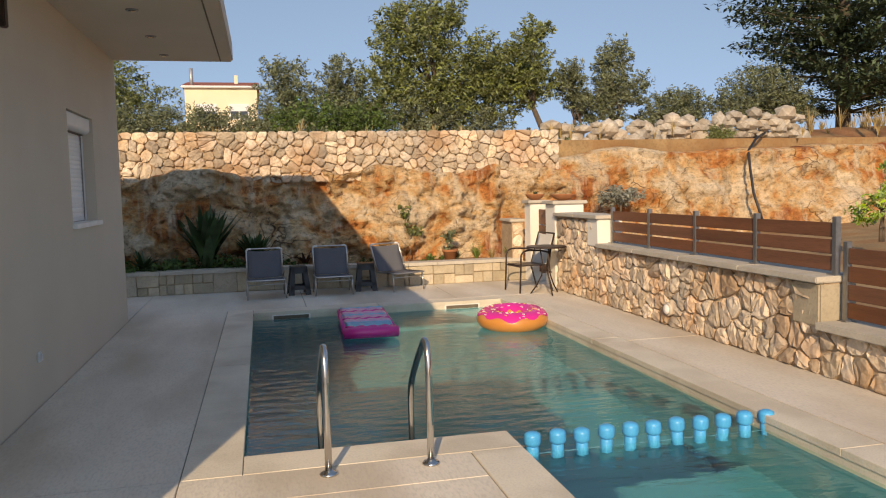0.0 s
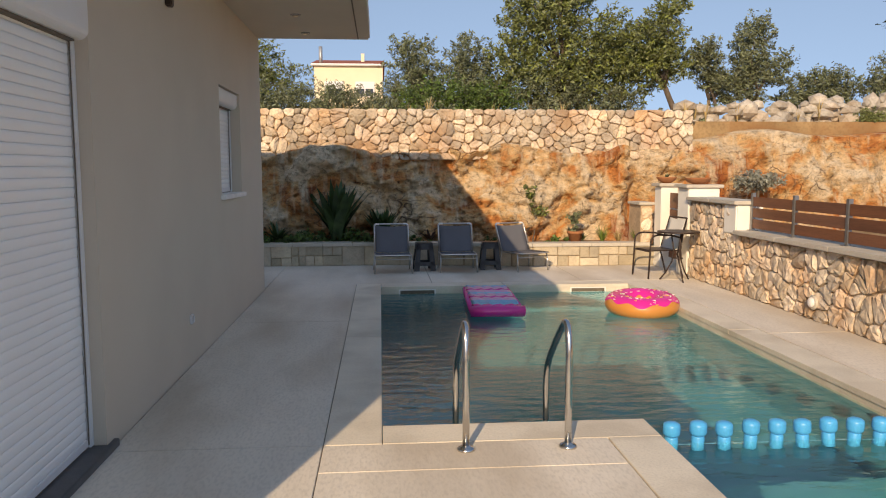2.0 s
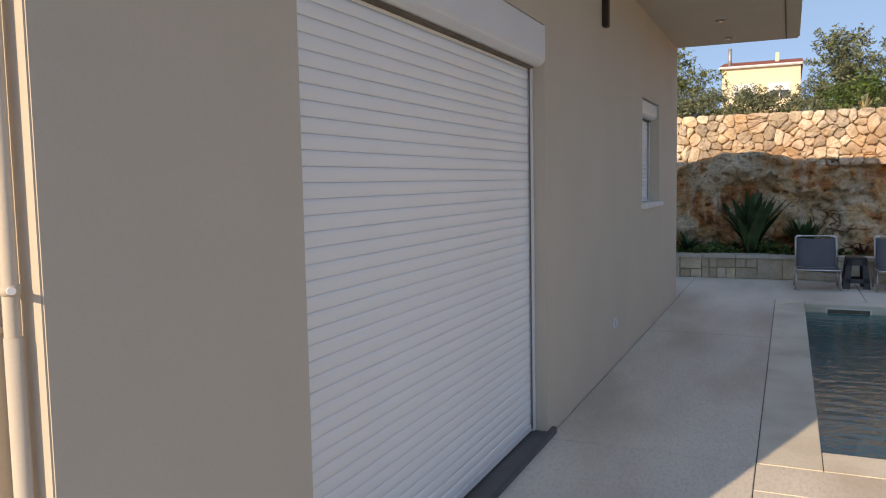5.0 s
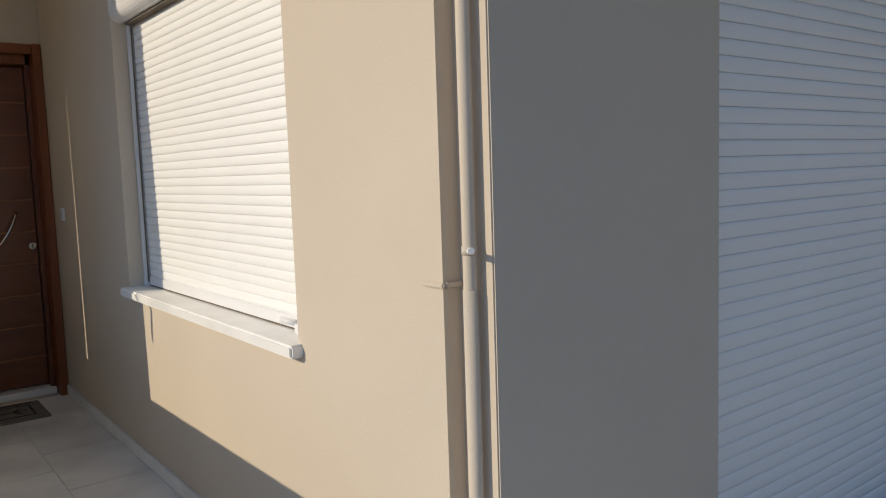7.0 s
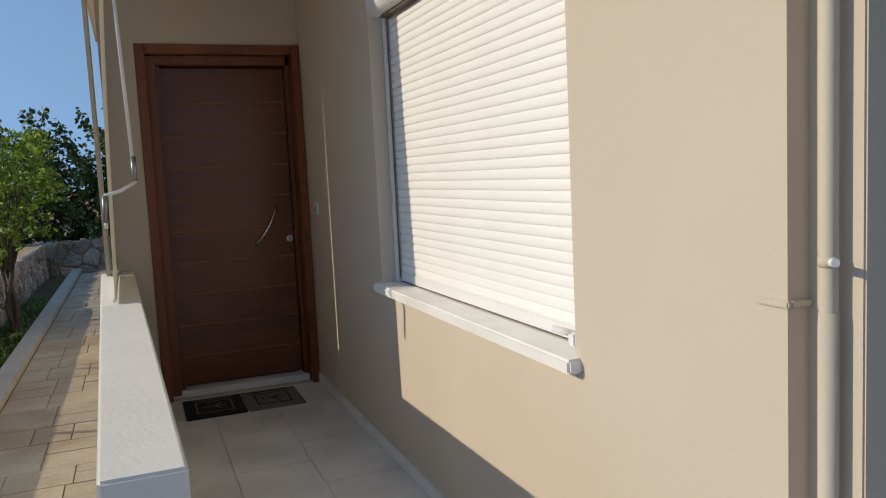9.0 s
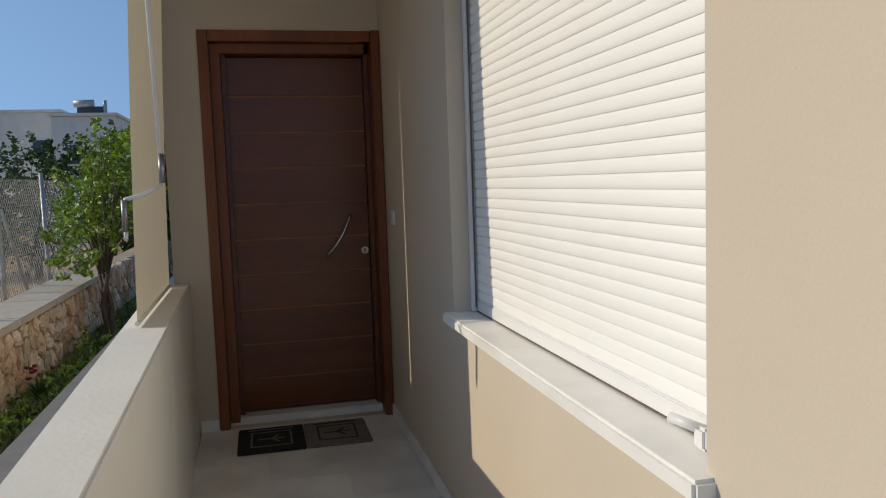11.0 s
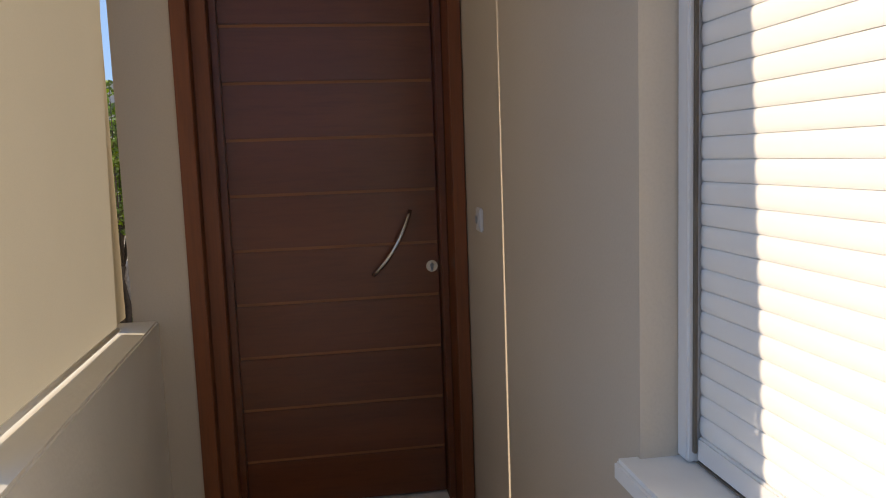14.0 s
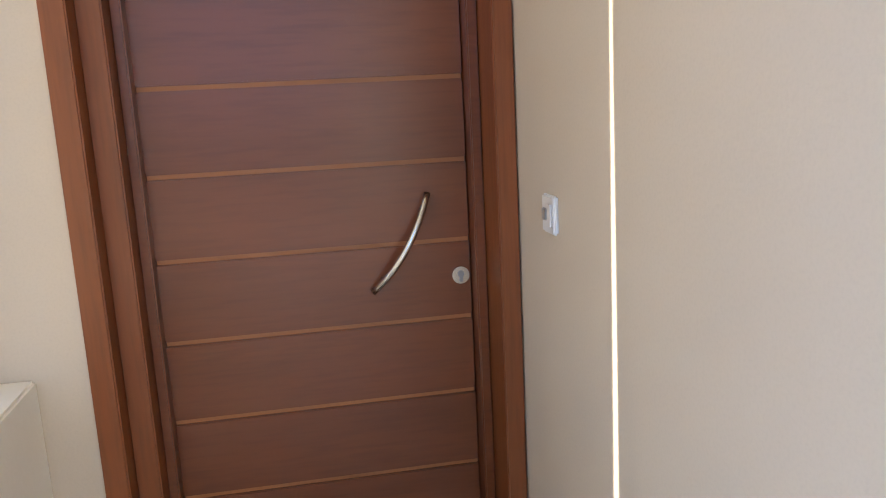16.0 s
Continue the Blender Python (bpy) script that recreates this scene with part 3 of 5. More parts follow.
def rough_rock(rng, size, flat=0.7):
    bm = bmesh.new()
    bmesh.ops.create_icosphere(bm, subdivisions=1, radius=1.0)
    s = Vector((rng.uniform(0.8, 1.3), rng.uniform(0.7, 1.0), rng.uniform(0.6, 0.9) * flat))
    for v in bm.verts:
        v.co = Vector((v.co.x * s.x, v.co.y * s.y, v.co.z * s.z)) * size * rng.uniform(0.82, 1.15)
    return bm


RNG = random.Random(7)

# wall along the pool side with cap, posts and boards
side_wall = thing("stone_wall", "low rubble stone wall with pale cap slabs beside the pool", "wall", pose(6.08, 4.3, DZ), kind="structure")


def inside(parent, x, y, z):
    return Matrix.Translation(Vector((x, y, z)) - parent.location)


def wall_body(parent, x0, x1, y0, y1, z0, z1, m=MORTAR):
    o = parent.location
    return part("wall_core", boxed(x0 - o.x, x1 - o.x, y0 - o.y, y1 - o.y, z0 - o.z, z1 - o.z), m, parent)


def lump(nm, parent, x0, x1, y0, y1, z0, z1, m, bevel=0.01, label=""):
    o = parent.location
    return part(nm, boxed(x0 - o.x, x1 - o.x, y0 - o.y, y1 - o.y, z0 - o.z, z1 - o.z, bevel=bevel), m, parent, label)


wall_body(side_wall, 6.12, 6.42, -2.0, 4.55, DZ - 0.2, 0.22)
wall_body(side_wall, 6.12, 6.42, 4.55, 8.86, DZ - 0.2, 0.60)
wall_body(side_wall, 6.12, 6.42, 8.86, 10.4, DZ - 0.2, 0.98)
FACE_X = Matrix(((0, 0, -1, 0), (1, 0, 0, 0), (0, 1, 0, 0), (0, 0, 0, 1)))   # u along y, v up, out towards -x
for y0, y1, h in ((0.4, 4.55, 0.39), (4.56, 8.85, 0.77), (8.86, 10.38, 1.14)):
    stone_panel(side_wall, y1 - y0, h, inside(side_wall, 6.115, y0, DZ - 0.002) @ FACE_X, 0.175, STONE, RNG, joint=0.007, proud=0.032)
lump("end_block", side_wall, 6.075, 6.44, 4.545, 4.88, 0.23, 0.60, ASHLAR, 0.015)
lump("end_block", side_wall, 6.075, 6.44, 8.835, 9.2, 0.6, 0.983, STUCCO_WHITE, 0.015)
CAPS = [(6.02, 6.48, y, min(y + 0.98, 4.54), 0.22, 0.285) for y in (-1.4, -0.41, 0.58, 1.57, 2.56, 3.55)] + \
       [(6.02, 6.48, y, y + 1.07, 0.602, 0.655) for y in (4.52, 5.595, 6.67, 7.745)] + \
       [(6.03, 6.48, 8.80, 9.6, 0.985, 1.035), (6.03, 6.48, 9.605, 10.4, 0.985, 1.035)]
for c in CAPS:
    lump("cap_slab", side_wall, *c, CAP, 0.008)


def board_fence(label, posts, z0, z1, rows, x=6.27):
    f = thing("board_fence", label, "fence", pose(x, posts[0], z0))
    o = f.location
    for y in posts:
        p = lump("post", f, x - 0.02, x + 0.03, y - 0.024, y + 0.024, z0, z1 + 0.03, DULL_STEEL, 0.003)
        lump("post_flange", f, x - 0.05, x + 0.06, y - 0.05, y + 0.05, z0, z0 + 0.008, DULL_STEEL, 0.002)
    step = (z1 - z0 - 0.03) / rows
    for a, b in zip(posts, posts[1:]):
        for r in range(rows):
            lump("board", f, x - 0.01, x + 0.014, min(a, b) + 0.027, max(a, b) - 0.027, z0 + 0.03 + r * step, z0 + 0.03 + (r + 1) * step - 0.022, FENCE_WOOD, 0.004)
    return f


board_fence("brown wooden board fence on the stone wall", [8.79, 7.77, 6.73, 5.66, 4.60], 0.655, 1.11, 3)
board_fence("brown wooden board fence on the lower wall", [4.47, 3.1, 1.7, 0.3, -1.1], 0.285, 0.91, 4)


def gate():
    t = thing("gate_pillars", "white plastered gate pillars with a narrow brown gate", "gate", pose(6.1, 10.4, DZ))
    lump("pillar", t, 6.08, 6.56, 10.42, 10.84, DZ, 1.16, STUCCO_WHITE)
    lump("pillar_cap", t, 6.03, 6.61, 10.38, 10.88, 1.162, 1.215, CAP)
    lump("pillar", t, 6.08, 6.36, 11.55, 11.85, DZ, 1.16, STUCCO_WHITE)
    lump("pillar_cap", t, 6.03, 6.42, 11.5, 11.9, 1.162, 1.215, CAP)
    for k in range(4):
        lump("gate_board", t, 6.22, 6.25, 10.86, 11.53, 0.0 + 0.27 * k, 0.25 + 0.27 * k, FENCE_WOOD, 0.004)
    return t


gate()
stub = thing("stone_wall", "short stone wall beside the gate with a flat cap", "wall", pose(5.9, 11.9, DZ), kind="structure")
wall_body(stub, 5.86, 6.06, 11.9, 12.5, DZ, 0.84)
stone_panel(stub, 0.2, 1.0, inside(stub, 5.86, 11.9, DZ) @ pose(0, 0, 0, 90, 0, 0), 0.2, STONE, RNG, proud=0.02)
lump("cap_slab", stub, 5.82, 6.1, 11.86, 12.5, 0.842, 0.89, CAP)


def front_y(x):
    """The front line of the planter along the back of the terrace."""
    f = min(1, max(0, (x - 1.3) / 3.0))
    return 12.24 - 0.40 * (f * f * (3 - 2 * f))


planter = thing("planter_wall", "low planter wall of squared pale stones with a flat cap", "planter", pose(1.0, 12.2, DZ), kind="structure")


def planter_run():
    xs = [-3.5 + 0.5 * k for k in range(20)]
    o = planter.location
    bm = bmesh.new()
    for a, b in zip(xs, xs[1:]):
        m0, m1 = front_y(a) + 0.03 - o.y, front_y(b) + 0.03 - o.y
        v = [bm.verts.new((x - o.x, y, z - o.z)) for x, y, z in
             ((a, m0, DZ - 0.1), (b, m1, DZ - 0.1), (b, m1 + 0.22, DZ - 0.1), (a, m0 + 0.22, DZ - 0.1),
              (a, m0, 0.16), (b, m1, 0.16), (b, m1 + 0.22, 0.16), (a, m0 + 0.22, 0.16))]
        for f in ((0, 1, 5, 4), (1, 2, 6, 5), (2, 3, 7, 6), (3, 0, 4, 7), (4, 5, 6, 7)):
            bm.faces.new([v[i] for i in f])
    part("wall_core", bm, MORTAR, planter)
    for a, b in zip(xs, xs[1:]):
        bm = bmesh.new()
        ya, yb = front_y(a) - o.y, front_y(b) - o.y
        extrude_outline(bm, [(a - o.x + 0.003, ya - 0.03), (b - o.x - 0.003, yb - 0.03), (b - o.x - 0.003, yb + 0.28), (a - o.x + 0.003, ya + 0.28)],
                        Matrix.Translation((0, 0, 0.162 - o.z)), 0.055)
        part("cap_slab", bm, CAP, planter)
    x = -3.4
    while x < 5.85:
        w = RNG.uniform(0.22, 0.42)
        tall = RNG.random() < 0.3
        split = RNG.uniform(0.12, 0.2)
        yb = front_y(x + w / 2)
        for z0, z1 in (((DZ, 0.158),) if tall else ((DZ, DZ + split - 0.008), (DZ + split, 0.158))):
            parts = [(x, x + w)] if RNG.random() < 0.6 or tall else [(x, x + w * 0.5 - 0.004), (x + w * 0.5, x + w)]
            for a, b in parts:
                part("stone", boxed(a + 0.004 - o.x, b - 0.004 - o.x, yb - 0.004 * RNG.random() - o.y, yb + 0.05 - o.y, z0 + 0.004 - o.z, z1 - o.z, bevel=0.008), ASHLAR, planter)
        x += w


planter_run()
soil_bm = bmesh.new()
for a in range(20):
    x0, x1 = -4.0 + 0.5 * a, -3.5 + 0.5 * a
    v = [soil_bm.verts.new(p) for p in ((x0, front_y(x0) + 0.2, 0.13), (x1, front_y(x1) + 0.2, 0.13), (x1, 13.6, 0.16), (x0, 13.6, 0.16))]
    soil_bm.faces.new(v)
solid("planter_soil", soil_bm, SOIL, kind="structure")


# ---- rock face, back wall and the ground above ----
def rock_relief(x, z):
    p = Vector((x * 0.55, z * 0.8, 3.1))
    d = noise.fractal(p, 1.0, 2.0, 5) * 0.42
    q = Vector((x * 1.7 + 9, z * 2.4, 0.4))
    d += abs(noise.noise(q)) * 0.26
    d += noise.fractal(Vector((x * 5.5, z * 7, 2.0)), 0.8, 2.1, 3) * 0.10
    ridge = 0.5 - abs(noise.noise(Vector((x * 1.1 + 4, z * 1.5, 7.7))))
    d += ridge * 0.30
    d = 0.45 * d + 0.55 * (math.floor(d * 7) / 7 + 0.07)
    d = max(d, -0.05)
    # a hollow below the wall
    d -= 0.42 * math.exp(-((x - 2.6) / 0.85) ** 2 - ((z - 1.25) / 0.42) ** 2)
    d -= 0.35 * math.exp(-((x - 6.2) / 0.16) ** 2 - ((z - 0.7 - 0.5 * (x - 6.2)) / 0.8) ** 2)
    return d


def rock_sheet(x0, x1, nx, nz, base_y, top_z, lean):
    bm = bmesh.new()
    rows = []
    for i in range(nx + 1):
        x = x0 + (x1 - x0) * i / nx
        zt = top_z(x)
        rows.append([bm.verts.new((x, base_y(x) + lean * (zt * k / nz) - rock_relief(x, zt * k / nz) * (1.0 if k < nz else 0.6), -0.1 + (zt + 0.1) * k / nz)) for k in range(nz + 1)])
        back = bm.verts.new((x, base_y(x) + 0.9, zt + 0.05))
        rows[-1].append(back)
    for a, b in zip(rows, rows[1:]):
        for k in range(len(a) - 1):
            bm.faces.new((a[k], b[k], b[k + 1], a[k + 1])).smooth = True
    return bm


solid("rock_face", rock_sheet(-6.0, 7.4, 330, 54, lambda x: 13.12, lambda x: 1.80 + 0.22 * noise.noise(Vector((x * 0.9, 0, 0))) + 0.1 * noise.noise(Vector((x * 3.1, 4, 0))), 0.03), ROCK,
      "orange and cream natural rock face", "rock", kind="structure")
solid("rock_bank", rock_sheet(7.2, 26.0, 240, 34, lambda x: 13.3 + 0.03 * (x - 7.2), lambda x: 2.0 + 0.03 * (x - 7) + 0.22 * noise.noise(Vector((x * 0.5, 5, 0))), 0.25), ROCK,
      "reddish orange rock bank behind the fence", "rock", kind="structure")
back_wall = thing("stone_wall", "rubble stone retaining wall built on the rock", "wall", pose(0, 13.4, 1.6), kind="structure")
wall_body(back_wall, -6.0, 7.3, 13.32, 13.7, 1.62, 2.5)
FACE_Y = pose(0, 0, 0, 90, 0, 0)
stone_panel(back_wall, 8.4, 0.92, inside(back_wall, -1.1, 13.30, 1.62) @ FACE_Y, 0.155, WALL_STONE, RNG, joint=0.004, proud=0.05, squash=1.2)
o = back_wall.location
for k in range(34):
    x = -1.1 + k * 0.25
    b = rough_rock(RNG, RNG.uniform(0.09, 0.16), 0.42)
    bmesh.ops.translate(b, verts=b.verts[:], vec=(x - o.x, 13.45 - o.y, 2.5 - o.z))
    part("top_stone", b, WALL_STONE, back_wall)

dry_wall = thing("dry_stone_wall", "tumbled grey dry stone wall along the field edge", "wall", pose(10.8, 15.2, 2.4), kind="structure")
o = dry_wall.location
for lev in range(5):
    x = 7.4 + RNG.uniform(0.0, 0.25)
    while x < 14.2:
        s = RNG.uniform(0.10, 0.26)
        top = 2.72 + 0.055 * (x - 7.6)
        z = 2.40 + 0.02 * (x - 7.6) + lev * 0.15 + RNG.uniform(-0.06, 0.06)
        if z < top:
            b = rough_rock(RNG, s, RNG.uniform(0.75, 1.1))
            bmesh.ops.translate(b, verts=b.verts[:], vec=(x - o.x, 15.0 + RNG.uniform(-0.12, 0.15) - o.y, z - o.z))
            part("stone", b, STONE_GREY, dry_wall)
        x += s * 1.45


def bank_sheet():
    """Red soil bank between the rock and the dry wall."""
    bm = bmesh.new()
    rows = []
    for i in range(90):
        x = 6.5 + i * 0.25
        y0 = 13.85 + 0.03 * (x - 7.2)
        rows.append([bm.verts.new((x, y0 + 0.25 * k, 1.85 + 0.03 * (x - 7) + (0.075 * k if k < 8 else 0.6) + 0.12 * noise.noise(Vector((x * 0.9, k * 0.4, 1))))) for k in range(14)])
    for a, b in zip(rows, rows[1:]):
        for k in range(13):
            bm.faces.new((a[k], b[k], b[k + 1], a[k + 1])).smooth = True
    return bm


solid("soil_bank", bank_sheet(), SOIL, kind="structure")


# ---- plants ----
LEAF_OLIVE = mat("olive_leaf", (0.145, 0.17, 0.09), 0.6, scale=2, vary=0.25, island=0.55)
LEAF_GREEN = mat("carob_leaf", (0.15, 0.18, 0.055), 0.6, scale=2, vary=0.25, island=0.55)
LEAF_BRIGHT = mat("citrus_leaf", (0.25, 0.38, 0.05), 0.55, scale=3, vary=0.25, island=0.55)
LEAF_HEDGE = mat("hedge_leaf", (0.08, 0.14, 0.03), 0.6, scale=2, vary=0.3, island=0.55)
LEAF_DARK = mat("fir_needles", (0.065, 0.10, 0.045), 0.7, scale=2, vary=0.3, island=0.35)
LEAF_DEEP = mat("broad_leaf", (0.035, 0.075, 0.022), 0.45, scale=6, vary=0.3, island=0.25)
LEAF_DRY = mat("dry_grass", (0.42, 0.30, 0.13), 0.9, scale=3, vary=0.2, island=0.3)
LEAF_SILVER = mat("silver_leaf", (0.26, 0.27, 0.22), 0.7, scale=3, vary=0.2, island=0.25)
GRASS = mat("green_grass", (0.17, 0.25, 0.05), 0.7, scale=3, vary=0.25, island=0.35)
BARK = mat("bark", (0.13, 0.10, 0.075), 0.95, scale=8, vary=0.3, fine=0.4, fine_scale=40, bump=0.8)
FLOWER = mat("dark_red_flower", (0.22, 0.02, 0.03), 0.6, scale=4, vary=0.2)
TERRACOTTA = mat("terracotta", (0.40, 0.16, 0.07), 0.85, scale=8, vary=0.15, fine=0.2, bump=0.2)


def leaf_cloud(clumps, count, size, rng, slim=0.45, droop=0.0):
    """Many single leaves scattered round clumps (centre, radii), denser towards their outside, with gaps."""
    verts, faces = [], []
    weights = [c[1][0] * c[1][1] * c[1][2] for c in clumps]
    total = sum(weights)
    for (c, r), w in zip(clumps, weights):
        n = int(count * w / total)
        mean = (r[0] + r[1] + r[2]) / 3
        sprigs = []
        for k in range(max(6, n // 34)):
            d = Vector((rng.gauss(0, 1), rng.gauss(0, 1), rng.gauss(0, 1))).normalized()
            q = d * (rng.random() ** 0.45)
            way = (d + Vector((rng.uniform(-0.5, 0.5), rng.uniform(-0.5, 0.5), 0.5 - droop))).normalized()
            sprigs.append((Vector((c[0] + q.x * r[0], c[1] + q.y * r[1], c[2] + q.z * r[2])), way * mean * rng.uniform(0.25, 0.6)))
        spread = 0.05 * mean + size * 0.7
        for k in range(n):
            t, way = rng.choice(sprigs)
            u = rng.random()
            p = t + way * (u - 0.35) + Vector((rng.gauss(0, 1), rng.gauss(0, 1), rng.gauss(0, 0.8))) * spread * (1.15 - 0.75 * u)
            a = Vector((rng.uniform(-1, 1), rng.uniform(-1, 1), rng.uniform(-0.6, 1.0) - droop)).normalized()
            b = a.orthogonal().normalized()
            b = Matrix.Rotation(rng.uniform(0, 6.3), 3, a) @ b
            s = size * rng.uniform(0.6, 1.35)
            i = len(verts)
            verts += [p - a * s, p + b * s * slim, p + a * s, p - b * s * slim]
            faces.append((i, i + 1, i + 2, i + 3))
    me = bpy.data.meshes.new("crown")
    me.from_pydata([tuple(v) for v in verts], [], faces)
    return me


def tree(name, label, base, clumps, count, size, leaf, trunk_r, rng, fork=0.35, stems=1, slim=0.45, droop=0.0, lean=(0, 0), category="tree", group=""):
    """A tapered trunk that forks into limbs, and a crown of single leaves. clumps: (offset from the base, radii)."""
    t = thing(name, label, category, pose(*base), group)
    top = max(c[0][2] + c[1][2] for c in clumps)
    bm = bmesh.new()
    for s in range(stems):
        a = rng.uniform(0, 6.28)
        foot = Vector((math.cos(a), math.sin(a), 0)) * (0.10 * trunk_r * 10 if stems > 1 else 0)
        forkp = foot + Vector((lean[0] + rng.uniform(-0.1, 0.1) * top * 0.4, lean[1] + rng.uniform(-0.1, 0.1) * top * 0.4, top * fork))
        mid = (foot + forkp) / 2 + Vector((rng.uniform(-0.06, 0.06), rng.uniform(-0.06, 0.06), 0)) * top * 0.5
        tube(bm, [foot - Vector((0, 0, 0.15)), foot + Vector((0, 0, 0.05)), mid, forkp], trunk_r * 1.15, sides=9, r_end=trunk_r * 0.7)
        for (c, r) in clumps:
            for q in range(3 if stems == 1 else 2):
                e = Vector(c) + Vector((rng.uniform(-0.7, 0.7) * r[0], rng.uniform(-0.7, 0.7) * r[1], rng.uniform(-0.3, 0.75) * r[2]))
                m = forkp.lerp(e, 0.5) + Vector((rng.uniform(-0.1, 0.1), rng.uniform(-0.1, 0.1), 0.06)) * top * 0.3
                tube(bm, [forkp, forkp.lerp(m, 0.6), m, e], trunk_r * 0.42, sides=6, r_end=trunk_r * 0.07)
    part("trunk", bm, BARK, t)
    me = leaf_cloud(clumps, count, size, rng, slim, droop)
    me.materials.append(leaf)
    o = new("crown", me)
    o.parent = t
    return t


def tuft(bm, base, n, length, width, spread, rng, arch=0.5):
    """Blades that rise from one spot and bend over."""
    for k in range(n):
        a = rng.uniform(0, 6.28)
        out = Vector((math.cos(a), math.sin(a), 0))
        l = length * rng.uniform(0.6, 1.1)
        s = spread * rng.uniform(0.3, 1.1)
        w = width * rng.uniform(0.7, 1.2)
        side = Vector((-out.y, out.x, 0)) * w / 2
        pts = [Vector(base) + out * (s * l * f ** 1.4) + Vector((0, 0, l * (f - arch * s * f * f))) for f in (0, 0.3, 0.6, 0.85, 1.0)]
        wid = (0.55, 1.0, 0.9, 0.5, 0.02)
        rows = [(bm.verts.new(p - side * q), bm.verts.new(p + side * q)) for p, q in zip(pts, wid)]
        for (a0, a1), (b0, b1) in zip(rows, rows[1:]):
            bm.faces.new((a0, a1, b1, b0))
    return bm


def plant(name, label, base, n, length, width, spread, leaf, rng, arch=0.5, category="plant", group=""):
    t = thing(name, label, category, pose(*base), group)
    part("leaves", tuft(bmesh.new(), (0, 0, 0), n, length, width, spread, rng, arch), leaf, t)
    return t


def lathe(profile, sides=20):
    bm = bmesh.new()
    rings = [[bm.verts.new((r * math.cos(a), r * math.sin(a), z)) for a in (2 * math.pi * k / sides for k in range(sides))] for r, z in profile]
    for a, b in zip(rings, rings[1:]):
        for k in range(sides):
            bm.faces.new((a[k], a[(k + 1) % sides], b[(k + 1) % sides], b[k])).smooth = True
    bm.faces.new(rings[0][::-1])
    bm.faces.new(rings[-1])
    return bm


def pot(label, base, r, h, bowl=False):
    prof = [(r * 0.68, 0), (r * 0.95, h * 0.8), (r * 1.08, h * 0.82), (r * 1.08, h), (r * 0.92, h), (r * 0.88, h * 0.85), (0.01, h * 0.84)]
    if bowl:
        prof = [(r * 0.4, 0), (r * 0.85, h * 0.45), (r, h * 0.85), (r * 1.05, h), (r * 0.92, h), (r * 0.8, h * 0.7), (0.01, h * 0.68)]
    t = thing("flower_pot", label, "pot", pose(*base))
    part("pot_body", lathe(prof), TERRACOTTA, t)
    return t


PR = random.Random(21)
SOILZ = 0.14
plant("sword_leaf_plant", "tall dark green plant with broad upright leaves in the planter", (0.72, 12.62, SOILZ), 95, 1.12, 0.15, 0.55, LEAF_DEEP, PR, 0.3)
plant("sword_leaf_plant", "smaller dark leafy plant beside a clay pot", (1.50, 12.75, SOILZ), 60, 0.70, 0.11, 0.65, LEAF_DEEP, PR, 0.4)
plant("sword_leaf_plant", "low dark leafy plant near the house corner", (-0.30, 12.62, SOILZ), 22, 0.48, 0.075, 0.8, LEAF_DEEP, PR, 0.5)
plant("red_leaf_plant", "small plant with dark reddish leaves", (2.35, 12.75, SOILZ), 16, 0.34, 0.06, 0.8, mat("reddish_leaf", (0.10, 0.045, 0.03), 0.6, vary=0.3, island=0.3), PR, 0.5)
pot("terracotta pot half hidden by leaves", (1.22, 12.75, SOILZ - 0.01), 0.13, 0.22)
pot("terracotta pot of a small shrub in the planter", (4.88, 12.45, SOILZ - 0.01), 0.13, 0.24)
tree("potted_shrub", "small round-leaved shrub growing in a clay pot", (4.88, 12.45, SOILZ + 0.2), [((0, 0, 0.22), (0.17, 0.15, 0.2))], 260, 0.032, LEAF_OLIVE, 0.012, PR, slim=0.6, category="shrub")
tree("wall_shrub", "green leafy shrub climbing in front of the rock", (4.20, 12.8, SOILZ), [((-0.05, 0.05, 0.85), (0.2, 0.12, 0.16)), ((0.08, 0.05, 0.55), (0.14, 0.1, 0.14))], 420, 0.04, LEAF_GREEN, 0.014, PR, slim=0.55, category="shrub")
for k, (x, y, l, m, lab) in enumerate(((5.32, 12.3, 0.42, GRASS, "tuft of upright green grass"), (5.62, 12.35, 0.30, LEAF_DRY, "tuft of yellow dry grass"),
                                       (5.9, 12.2, 0.32, GRASS, "tuft of arching green blades"), (5.05, 12.6, 0.22, LEAF_GREEN, "low green tuft in the planter"))):
    plant("grass_tuft", lab, (x, y, SOILZ), 60, l, 0.012, 0.55, m, PR, 0.5, group="tufts in the planter")


def ground_cover(name, spots, count, size, leaf, rng, slim=0.6):
    me = leaf_cloud(spots, count, size, rng, slim)
    me.materials.append(leaf)
    return tagged(new(name, me), kind="stuff")


tagged(ground_cover("ground_cover", [((x, 12.62 + 0.12 * math.sin(x * 3), SOILZ + 0.10), (0.36, 0.24, 0.13)) for x in (-0.6, -0.1, 0.3, 0.9, 1.4, 1.8)]
                    + [((x, 12.5, SOILZ + 0.05), (0.3, 0.15, 0.05)) for x in (2.0, 2.6, 3.2, 3.9, 4.6)], 7000, 0.028, LEAF_HEDGE, PR), "low dark green ground cover in the planter", "ground cover")

